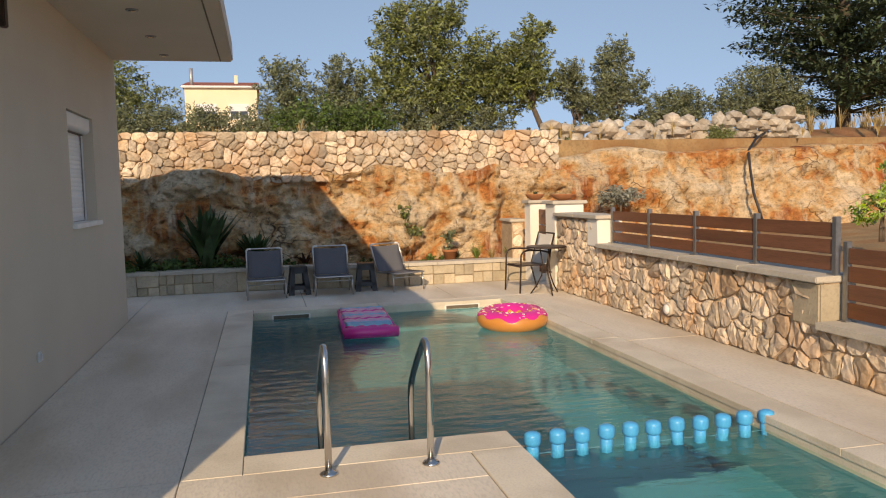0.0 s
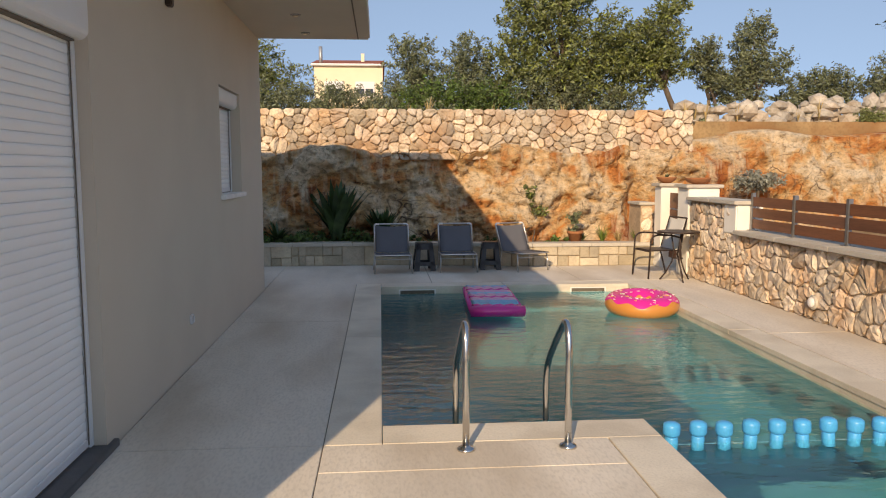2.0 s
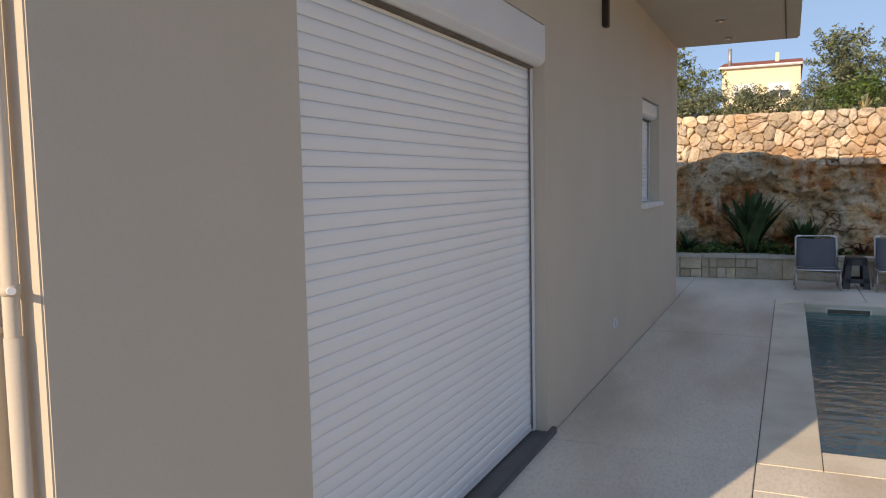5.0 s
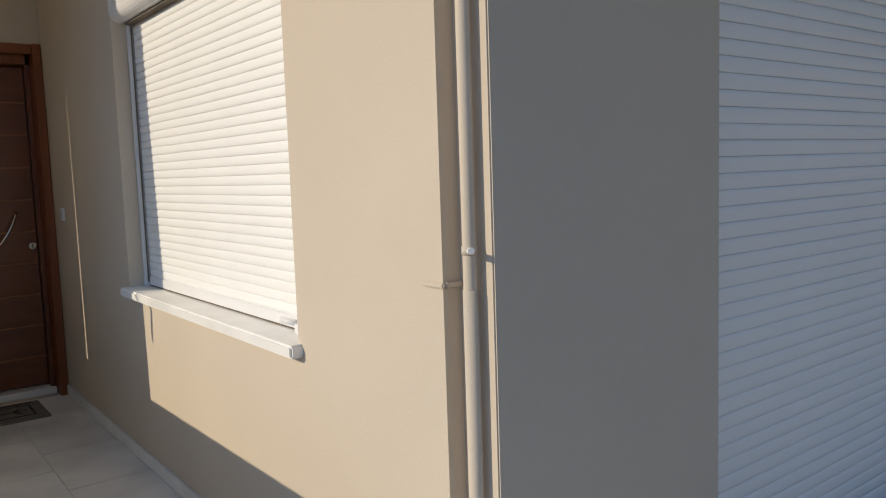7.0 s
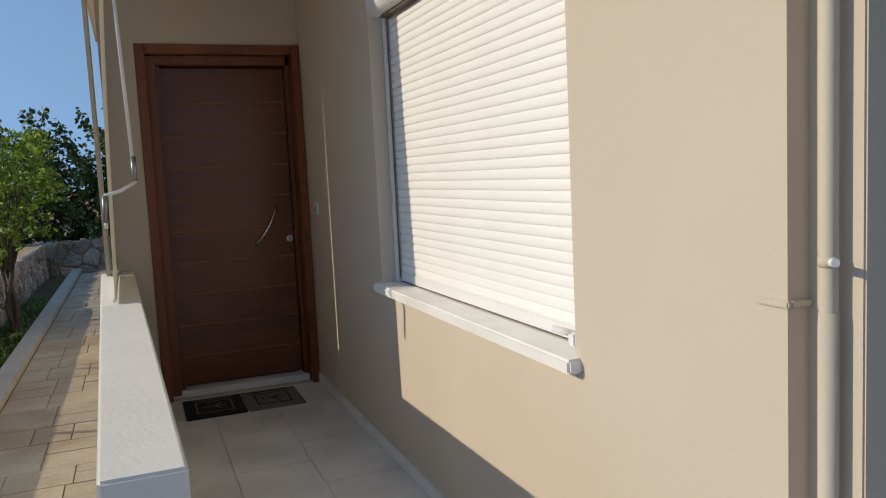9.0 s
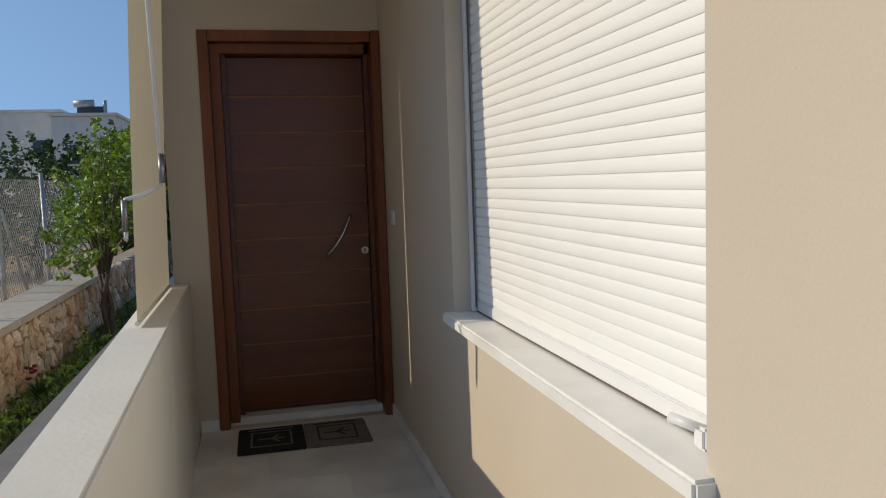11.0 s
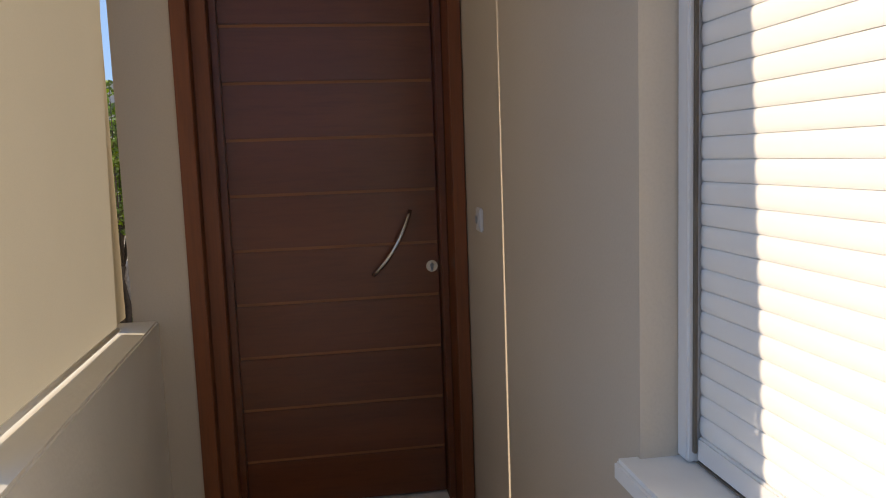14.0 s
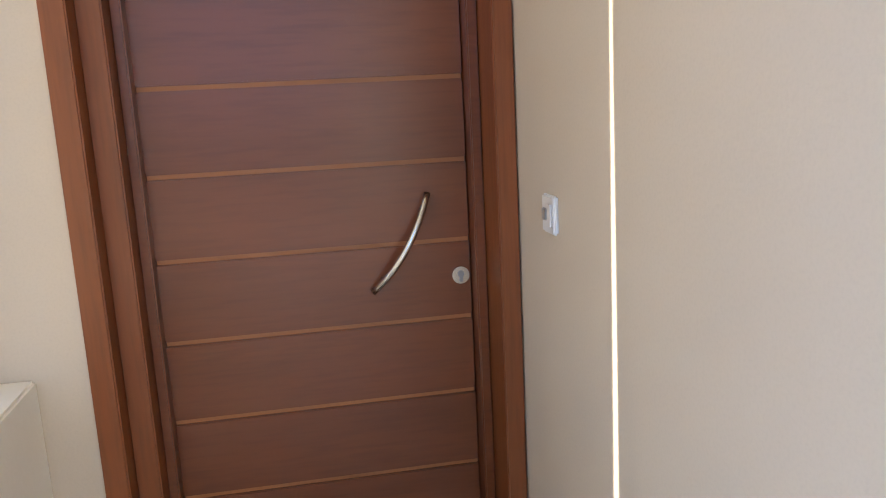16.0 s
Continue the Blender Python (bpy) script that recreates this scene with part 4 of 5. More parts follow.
# trees on the high ground behind the wall
TR = random.Random(5)
GZ = 2.42
BACK = [
    # name, label, base, clumps, leaves, size, leaf, trunk radius, stems, lean
    ("carob_tree", "large green and yellowish spreading tree above the wall", (6.2, 19.0, 2.7), [((-1.2, 0, 1.3), (0.9, 0.9, 1.0)), ((-0.6, 0, 2.6), (1.0, 0.9, 0.9)), ((0.2, 0.2, 3.3), (0.7, 0.8, 0.7)),
      ((0.9, 0, 1.9), (0.9, 0.9, 1.0)), ((1.6, 0, 1.2), (0.8, 0.8, 0.9)), ((0.2, 0, 1.0), (1.2, 0.9, 0.8)), ((-0.9, 0, 3.2), (0.5, 0.5, 0.5))], 11000, 0.075, LEAF_GREEN, 0.10, 3, (0, 0)),
    ("carob_tree", "leaning green tree with a dark bare trunk", (9.15, 18.6, 2.55), [((-0.7, 0, 2.2), (0.75, 0.7, 0.7)), ((-0.5, 0, 1.5), (0.7, 0.7, 0.55)), ((-1.3, 0, 1.7), (0.6, 0.6, 0.6)), ((-0.4, 0, 2.9), (0.5, 0.5, 0.4))], 4200, 0.07, LEAF_GREEN, 0.09, 1, (-0.45, 0)),
    ("olive_tree", "small grey-green olive tree with an open crown", (10.1, 18.8, 2.55), [((-0.25, 0, 1.7), (0.5, 0.5, 0.55)), ((0.1, 0, 1.1), (0.45, 0.45, 0.4))], 2100, 0.06, LEAF_OLIVE, 0.06, 2, (0, 0)),
    ("olive_tree", "silvery olive tree with an upright crown", (11.1, 18.8, 2.55), [((0.0, 0, 2.3), (0.55, 0.5, 0.6)), ((0.2, 0, 1.5), (0.8, 0.7, 0.6)), ((-0.3, 0, 1.0), (0.7, 0.6, 0.5))], 4200, 0.06, LEAF_OLIVE, 0.07, 3, (0, 0)),
    ("olive_tree", "olive tree in front of the far yellow house", (2.5, 19.4, 2.6), [((-0.2, 0, 1.6), (0.7, 0.6, 0.7)), ((0.2, 0, 0.9), (0.9, 0.7, 0.7)), ((-0.5, 0, 0.6), (0.8, 0.6, 0.5))], 4200, 0.06, LEAF_OLIVE, 0.07, 3, (0, 0)),
    ("olive_tree", "dense olive tree beside a taller green tree", (3.7, 19.0, 2.6), [((0, 0, 1.5), (0.6, 0.6, 0.7)), ((0.2, 0, 0.8), (0.8, 0.7, 0.6))], 3600, 0.06, LEAF_OLIVE, 0.07, 3, (0, 0)),
    ("olive_tree", "broad olive tree by the roof edge", (-2.0, 19.0, 2.6), [((0, 0, 1.5), (1.0, 0.8, 0.8)), ((0.9, 0, 1.0), (0.9, 0.7, 0.6)), ((-1.2, 0, 1.3), (1.0, 0.8, 0.9)), ((0.3, 0, 0.5), (1.4, 0.8, 0.5))], 7500, 0.06, LEAF_GREEN, 0.08, 3, (0, 0)),
    ("olive_bush", "low rounded olive bush on the slope", (13.2, 19.0, 2.7), [((0, 0, 0.8), (0.9, 0.7, 0.55)), ((-0.7, 0, 0.5), (0.6, 0.6, 0.4))], 3400, 0.06, LEAF_OLIVE, 0.06, 3, (0, 0)),
    ("olive_bush", "wide olive bush in front of a dark fir", (15.4, 18.5, 2.7), [((0, 0, 1.2), (1.2, 0.8, 0.7)), ((0.9, 0, 0.8), (0.9, 0.7, 0.6)), ((-0.8, 0, 0.7), (0.7, 0.6, 0.5))], 5200, 0.06, LEAF_OLIVE, 0.07, 3, (0, 0)),
    ("shrub", "dense grey-green bush behind the wall", (-0.9, 17.2, 2.45), [((0, 0, 0.5), (1.0, 0.5, 0.5)), ((1.2, 0, 0.45), (0.8, 0.5, 0.45))], 2600, 0.05, LEAF_OLIVE, 0.03, 3, (0, 0)),
    ("shrub", "dark green bush between the olive trees", (2.9, 18.0, 2.5), [((0, 0, 0.55), (1.1, 0.5, 0.55)), ((1.3, 0, 0.5), (0.9, 0.5, 0.5))], 3400, 0.055, LEAF_HEDGE, 0.03, 3, (0, 0)),
    ("shrub", "dark undergrowth below the spreading tree", (5.6, 18.6, 2.6), [((0, 0, 0.6), (1.2, 0.5, 0.6)), ((1.5, 0, 0.5), (1.0, 0.5, 0.5))], 3600, 0.055, LEAF_OLIVE, 0.03, 3, (0, 0)),
    ("shrub", "green shrub on top of the wall", (0.7, 16.8, 2.4), [((0, 0, 0.5), (0.8, 0.4, 0.4)), ((0.9, 0, 0.35), (0.6, 0.4, 0.3))], 2200, 0.045, LEAF_OLIVE, 0.03, 3, (0, 0)),
    ("shrub", "low round green shrub on the soil bank", (11.7, 14.7, 2.25), [((0, 0, 0.22), (0.38, 0.3, 0.2))], 1500, 0.03, LEAF_GREEN, 0.02, 3, (0, 0)),
    ("shrub", "silvery low shrub at the foot of the bank", (8.35, 12.8, 1.0), [((0, 0, 0.22), (0.45, 0.25, 0.2))], 900, 0.045, LEAF_SILVER, 0.015, 3, (0, 0)),
    ("shrub", "leafy bright green bush behind the fence", (10.15, 8.3, 0.7), [((0, 0, 0.35), (0.42, 0.4, 0.35)), ((0.4, 0.3, 0.75), (0.3, 0.3, 0.25))], 320, 0.06, LEAF_BRIGHT, 0.02, 3, (0, 0)),
]
for nm, lab, base, cl, cnt, sz, lf, tr, st, ln in BACK:
    tree(nm, lab, base, cl, int(cnt * 3.0), sz * 0.8, lf, tr, TR, fork=0.3, stems=st, slim=0.32, lean=ln, category="tree" if "tree" in nm else "shrub")


def fir(name, label, base, height, reach, rng):
    """A conifer: a straight trunk, tiers of drooping boughs and flat sprays of needles."""
    t = thing(name, label, "tree", pose(*base))
    part("trunk", tubed([(0, 0, -0.2), (0, 0, height * 0.5), (0.1, 0, height)], 0.22, sides=9, r_end=0.03), BARK, t)
    verts, faces = [], []
    bm = bmesh.new()
    z = 0.6
    while z < height:
        f = 1 - z / height
        for k in range(12):
            a = rng.uniform(0, 6.28)
            l = reach * (0.5 + 0.5 * f) * rng.uniform(0.55, 1.15)
            d = Vector((math.cos(a), math.sin(a), 0))
            e = Vector((0, 0, z)) + d * l + Vector((0, 0, 0.18 * l + rng.uniform(-0.3, 0.2)))
            tube(bm, [(0, 0, z), Vector((0, 0, z)).lerp(e, 0.5) + Vector((0, 0, -0.05)), e], 0.03, sides=5, r_end=0.006)
            for q in range(210):
                u = rng.uniform(0.2, 1.05)
                p = Vector((0, 0, z)).lerp(e, u) + Vector((rng.gauss(0, 0.17), rng.gauss(0, 0.17), rng.gauss(-0.04, 0.09)))
                w = (d + Vector((rng.uniform(-1.2, 1.2), rng.uniform(-1.2, 1.2), rng.uniform(-0.9, 0.7)))).normalized()
                b = w.cross(Vector((rng.uniform(-0.4, 0.4), rng.uniform(-0.4, 0.4), 1))).normalized()
                s = rng.uniform(0.06, 0.12)
                i = len(verts)
                verts += [p - w * s, p + b * s * 0.42, p + w * s, p - b * s * 0.42]
                faces.append((i, i + 1, i + 2, i + 3))
        z += 0.34
    tagged(part("bough", bm, BARK, t), kind="stuff")
    me = bpy.data.meshes.new("needles")
    me.from_pydata([tuple(v) for v in verts], [], faces)
    me.materials.append(LEAF_DARK)
    o = new("needles", me)
    o.parent = t
    return t


fir("fir_tree", "large dark fir tree with drooping boughs", (18.6, 19.0, 2.8), 11.0, 3.5, random.Random(3))

grass_bm = bmesh.new()
for k in range(70):
    tuft(grass_bm, (TR.uniform(-1, 20), TR.uniform(14.0, 17.5), 2.42), 14, TR.uniform(0.2, 0.55), 0.014, 0.5, TR)
for k in range(40):
    tuft(grass_bm, (TR.uniform(14.5, 20), TR.uniform(14.6, 16.5), 2.6), 22, TR.uniform(0.3, 0.8), 0.016, 0.4, TR)
solid("dry_grass", grass_bm, LEAF_DRY, "patches of tall dry grass on the high ground", "grass", "stuff")
tagged(ground_cover("scrub", [((x, 16.2 + math.sin(x * 2.1), 2.55), (0.9, 0.6, 0.22)) for x in (-3, -1.6, -0.2, 1.2, 2.6, 4.0, 5.4, 6.8, 8.2)], 5200, 0.04, LEAF_OLIVE, TR),
       "low grey-green scrub behind the wall", "scrub")

# the far yellow house
YELLOW = mat("yellow_render", (0.84, 0.73, 0.53), 0.9, scale=1, vary=0.05)
ROOF_TILE = mat("red_roof", (0.36, 0.10, 0.055), 0.85, scale=3, vary=0.2, fine=0.3, fine_scale=14)
GLASS_DARK = mat("window_glass", (0.05, 0.06, 0.07), 0.08, scale=1, vary=0.1)


def far_house():
    t = thing("far_house", "pale yellow house with a red tiled roof behind the trees", "house", pose(-0.2, 38, 3.0))
    part("house_wall", boxed(-1.5, 1.85, 0, 7, 0, 3.62), YELLOW, t)
    bm = bmesh.new()
    extrude_outline(bm, [(-0.15, 3.6), (7.2, 3.6), (3.5, 4.25)], Matrix(((0, 0, 1, -1.65), (1, 0, 0, 0), (0, 1, 0, 0), (0, 0, 0, 1))), 3.6)
    part("roof_tiles", bm, ROOF_TILE, t)
    part("eave_board", boxed(-1.65, 1.95, -0.2, 0.0, 3.5, 3.6, bevel=0.03), WHITE_ALU, t)
    part("chimney", boxed(0.75, 0.92, 2, 2.3, 3.8, 4.4), YELLOW, t)
    part("flue", tubed([(-1.2, 0.5, 3.5), (-1.2, 0.5, 4.5)], 0.09), GALV, t)
    for x in (0.5, -1.0):
        w = part("window", boxed(x, x + 0.95, -0.06, 0.02, 2.0, 2.75, bevel=0.02), WHITE_ALU, t)
        part("pane", boxed(x + 0.08, x + 0.44, -0.08, -0.065, 2.05, 2.4), GLASS_DARK, w)
        part("pane", boxed(x + 0.51, x + 0.87, -0.08, -0.065, 2.05, 2.4), GLASS_DARK, w)
    return t


far_house()


# ---- pool things ----
def ladder_rail():
    bm = bmesh.new()
    pts = [(0, 0, 0), (0, 0, 0.25), (0, 0, 0.52)] + arc((0, 0, 0.56), (0, 0.02, 0.745), (0, 0.11, 0.72), 8) + arc((0, 0.125, 0.71), (0, 0.22, 0.66), (0, 0.48, 0.44), 5) + \
          arc((0, 0.50, 0.42), (0, 0.60, 0.34), (0, 0.61, 0.20), 5) + [(0, 0.61, -0.1), (0, 0.61, -1.0)]
    return tube(bm, pts, 0.0205, sides=14)


def pool_ladder():
    t = thing("pool_ladder", "stainless steel pool ladder handrails with round base flanges", "ladder", pose(2.26, 3.48, DZ))
    for x in (-0.30, 0.30):
        bm = ladder_rail()
        bmesh.ops.translate(bm, verts=bm.verts[:], vec=(x, 0, 0))
        r = part("handrail", bm, STEEL, t)
        f = lathe([(0.052, 0.0), (0.054, 0.006), (0.046, 0.016), (0.028, 0.022), (0.022, 0.03)], 24)
        bmesh.ops.translate(f, verts=f.verts[:], vec=(x, 0, 0.001))
        part("flange", f, STEEL, r)
    for z in (-0.35, -0.6, -0.85):
        part("tread", boxed(-0.28, 0.28, 0.57, 0.65, z - 0.015, z + 0.015, bevel=0.005), STEEL, t)
    return t


pool_ladder()
CYAN = mat("cyan_plastic", (0.03, 0.42, 0.80), 0.4, scale=4, vary=0.06)
ROPE = mat("blue_rope", (0.10, 0.35, 0.5), 0.8, scale=30, vary=0.2)


def float_buoy():
    t = thing("lane_float", "cyan plastic lane float standing in the water", "float", pose(3.30, 3.78, WZ - 0.025), "floats of the pool divider")
    part("float_head", lathe([(0.035, 0.06), (0.050, 0.072), (0.054, 0.085), (0.054, 0.125), (0.050, 0.142), (0.030, 0.153), (0.008, 0.156)], 18), CYAN, t)
    part("float_body", lathe([(0.028, -0.14), (0.040, -0.12), (0.041, 0.05), (0.036, 0.0615)], 16), CYAN, t)
    return t


first_float = float_buoy()
for k in range(1, 11):
    copy_thing(first_float, pose(3.30 + 0.172 * k, 3.78 - 0.002 * k, WZ - 0.025 + 0.004 * math.sin(k * 2.3), 2 * math.sin(k), 2 * math.cos(k * 1.7), 0))
solid("divider_rope", tubed([(PXM + 0.001, 3.78, WZ - 0.05), (4.1, 3.78, WZ - 0.06), (PX1 - 0.001, 3.76, WZ - 0.05)], 0.006), ROPE, "thin blue rope under the lane floats", "rope")

PINK = mat("pink_vinyl", (0.80, 0.025, 0.30), 0.25, scale=3, vary=0.06, extra={"Coat Weight": 0.4})
PINK_LIGHT = mat("pale_pink_vinyl", (0.88, 0.42, 0.55), 0.25, scale=3, vary=0.06)
LILAC = mat("lilac_vinyl", (0.70, 0.42, 0.62), 0.25, scale=3, vary=0.06)
AQUA = mat("aqua_vinyl", (0.16, 0.48, 0.68), 0.25, scale=3, vary=0.06)
ORANGE = mat("dough_vinyl", (0.68, 0.27, 0.07), 0.3, scale=3, vary=0.06, extra={"Coat Weight": 0.4})
WHITE_V = mat("white_vinyl", (0.85, 0.82, 0.78), 0.3, scale=3, vary=0.03)
YELLOW_V = mat("yellow_vinyl", (0.85, 0.55, 0.10), 0.3, scale=3, vary=0.03)


def donut():
    t = thing("donut_float", "inflatable doughnut ring with pink icing and sprinkles", "pool float", pose(4.60, 8.12, WZ + 0.11, 3, -2, 20))
    R, r = 0.285, 0.155
    def surf(a, b, k=1.0, flat=0.8):
        return Vector(((R + r * k * math.cos(b)) * math.cos(a), (R + r * k * math.cos(b)) * math.sin(a), r * k * flat * math.sin(b)))
    bm = bmesh.new()
    na, nb = 56, 20
    g = [[bm.verts.new(surf(2 * math.pi * i / na, 2 * math.pi * j / nb)) for j in range(nb)] for i in range(na)]
    for i in range(na):
        for j in range(nb):
            bm.faces.new((g[i][j], g[(i + 1) % na][j], g[(i + 1) % na][(j + 1) % nb], g[i][(j + 1) % nb])).smooth = True
    part("ring", bm, ORANGE, t)
    bm = bmesh.new()
    n = 84
    rows = []
    for i in range(n):
        a = 2 * math.pi * i / n
        lo = 0.52 + 0.17 * math.sin(a * 9) + 0.10 * math.sin(a * 4 + 1)
        hi = math.pi - 0.45 - 0.15 * math.sin(a * 7)
        rows.append([bm.verts.new(surf(a, lo + (hi - lo) * k / 10, 1.015)) for k in range(11)])
    for i in range(n):
        for k in range(10):
            bm.faces.new((rows[i][k], rows[(i + 1) % n][k], rows[(i + 1) % n][k + 1], rows[i][k + 1])).smooth = True
    icing = part("icing", bm, PINK, t, "bright pink icing")
    rng = random.Random(4)
    for k in range(60):
        a, b = rng.uniform(0, 6.28), rng.uniform(0.65, 2.3)
        c = surf(a, b, 1.03)
        d = Vector((rng.uniform(-1, 1), rng.uniform(-1, 1), 0)).normalized() * 0.017
        part("sprinkle", tubed([c - d, c + d], 0.0042, sides=6), rng.choice((WHITE_V, WHITE_V, WHITE_V, YELLOW_V, PINK_LIGHT)), icing)
    return t


donut()


def lilo():
    t = thing("air_mattress", "inflated pink air mattress with rainbow cross stripes", "pool float", pose(2.86, 8.72, WZ + 0.03, 0, 0, -3))
    w, l = 0.29, 0.90
    colours = [PINK, PINK_LIGHT, LILAC, AQUA, LILAC, PINK_LIGHT]
    n = 16
    for k in range(n):
        y = -l + 0.24 + (2 * l - 0.32) * k / (n - 1)
        pts = [(-w + 0.02 + (2 * w - 0.04) * i / 12, y + 0.018 * math.sin(i * 2.1), 0.055 + 0.006 * math.sin(i * 2.1 + k)) for i in range(13)]
        part("rib", tubed(pts, 0.056, sides=10), AQUA if k in (1, 2) else colours[k % 6], t)
    rim = [(-w, -l + 0.08, 0.05), (-w, l - 0.05, 0.05)] + arc((-w, l - 0.05, 0.05), (-w, l, 0.05), (-w + 0.08, l, 0.05), 4)[1:] + \
          arc((w - 0.08, l, 0.05), (w, l, 0.05), (w, l - 0.05, 0.05), 4) + [(w, -l + 0.08, 0.05)]
    part("rim", tubed(rim, 0.036, sides=10), PINK, t)
    part("pillow", tubed([(-w - 0.02, -l + 0.08, 0.055), (-w * 0.5, -l + 0.055, 0.06), (0, -l + 0.05, 0.06), (w * 0.5, -l + 0.055, 0.06), (w + 0.02, -l + 0.08, 0.055)], 0.066, sides=14), PINK, t, "thick bright pink pillow end")
    return t


lilo()


def skimmer(x):
    t = thing("skimmer", "cream plastic pool skimmer mouth in the pool wall", "skimmer", pose(x, PY1 - 0.0145, DZ - 0.085), "pool skimmers")
    for c in ((-0.26, 0.26, 0.028, 0.045), (-0.26, 0.26, -0.065, -0.045), (-0.26, -0.238, -0.045, 0.028), (0.238, 0.26, -0.045, 0.028)):
        part("frame_bar", boxed(c[0], c[1], -0.012, 0.002, c[2], c[3], bevel=0.003), WHITE_V, t)
    # dark plate: shade inside the opening put in as colour
    part("mouth", boxed(-0.237, 0.237, -0.002, 0.004, -0.044, 0.027), JOINT_AND_SHADE, t)


skimmer(1.98)
skimmer(4.40)

# ---- terrace furniture ----
SLING = mat("dark_sling", (0.12, 0.122, 0.135), 0.8, scale=3, vary=0.08, fine=0.2, fine_scale=300)
ALU = mat("aluminium_tube", (0.55, 0.54, 0.52), 0.3, 0.9, scale=12, vary=0.06)
BLACK_P = mat("black_plastic", (0.022, 0.022, 0.024), 0.45, scale=4, vary=0.15)
BROWN_M = mat("dark_brown_metal", (0.05, 0.032, 0.025), 0.45, 0.3, scale=10, vary=0.15)
CREAM_SLING = mat("cream_sling", (0.70, 0.67, 0.60), 0.8, scale=3, vary=0.05, fine=0.15, fine_scale=250)


def sheet(bm, pts, x0, x1, thick=0.006):
    """A cloth panel between two side bars; pts are (y, z) along it."""
    n = len(pts)
    def sag(i, f):
        return -0.018 * math.sin(math.pi * f)
    cols = 7
    top = [[bm.verts.new((x0 + (x1 - x0) * c / (cols - 1), pts[i][0], pts[i][1] + sag(i, c / (cols - 1)))) for c in range(cols)] for i in range(n)]
    bot = [[bm.verts.new(v.co - Vector((0, 0, thick))) for v in rowv] for rowv in top]
    for i in range(n - 1):
        for c in range(cols - 1):
            bm.faces.new((top[i][c], top[i][c + 1], top[i + 1][c + 1], top[i + 1][c])).smooth = True
            bm.faces.new((bot[i][c], bot[i + 1][c], bot[i + 1][c + 1], bot[i][c + 1])).smooth = True
    for i in range(n - 1):
        bm.faces.new((top[i][0], top[i + 1][0], bot[i + 1][0], bot[i][0]))
        bm.faces.new((top[i][-1], bot[i][-1], bot[i + 1][-1], top[i + 1][-1]))
    return bm


def lounger(m):
    t = thing("sun_lounger", "grey sling sun lounger on aluminium legs, its back raised", "lounger", m, "loungers beside the pool")
    w = 0.28
    part("seat", sheet(bmesh.new(), [(-0.10, 0.33), (0.1, 0.325), (0.25, 0.32), (0.42, 0.325)], -w + 0.01, w - 0.01), SLING, t)
    part("backrest", sheet(bmesh.new(), [(0.40, 0.34), (0.47, 0.48), (0.53, 0.62), (0.60, 0.80)], -w + 0.02, w - 0.02), SLING, t)
    bm = bmesh.new()
    tube(bm, [(-w, 0.42, 0.32), (-w, -0.10, 0.335)] + arc((-w, -0.10, 0.335), (-w, -0.15, 0.335), (-w + 0.05, -0.15, 0.335), 4)[1:] + arc((w - 0.05, -0.15, 0.335), (w, -0.15, 0.335), (w, -0.10, 0.335), 4) + [(w, 0.42, 0.32)], 0.012, sides=8)
    part("seat_frame", bm, ALU, t)
    bm = bmesh.new()
    tube(bm, [(-w + 0.005, 0.41, 0.325), (-w + 0.005, 0.58, 0.76)] + arc((-w + 0.005, 0.595, 0.79), (-w + 0.005, 0.61, 0.83), (-w + 0.06, 0.61, 0.83), 4) + arc((w - 0.06, 0.61, 0.83), (w - 0.005, 0.61, 0.83), (w - 0.005, 0.595, 0.79), 4) + [(w - 0.005, 0.58, 0.76), (w - 0.005, 0.41, 0.325)], 0.013, sides=8)
    part("back_frame", bm, ALU, t)
    for s in (-1, 1):
        part("leg", tubed([(s * w, -0.06, 0.33), (s * (w + 0.012), -0.09, 0.0)], 0.012, sides=8), ALU, t)
        part("leg", tubed([(s * w, 0.40, 0.32), (s * (w + 0.012), 0.46, 0.0)], 0.012, sides=8), ALU, t)
        part("corner_cap", tubed([(s * (w - 0.08), 0.603, 0.828), (s * (w - 0.03), 0.607, 0.828), (s * (w - 0.006), 0.60, 0.80)], 0.0175, sides=8), WHITE_ALU, t)
    part("cross_bar", tubed([(-w, -0.07, 0.255), (w, -0.07, 0.255)], 0.01, sides=8), ALU, t)
    return t


lounger(pose(1.67, 11.2, DZ, 0, 0, 2) @ Matrix.Diagonal((1.0, 1.0, 0.88, 1.0)))
lounger(pose(2.70, 11.25, DZ, 0, 0, 0) @ Matrix.Diagonal((1.0, 1.0, 0.88, 1.0)))
lounger(pose(3.86, 11.32, DZ, 0, 0, 24) @ Matrix.Diagonal((1.0, 1.0, 0.88, 1.0)))


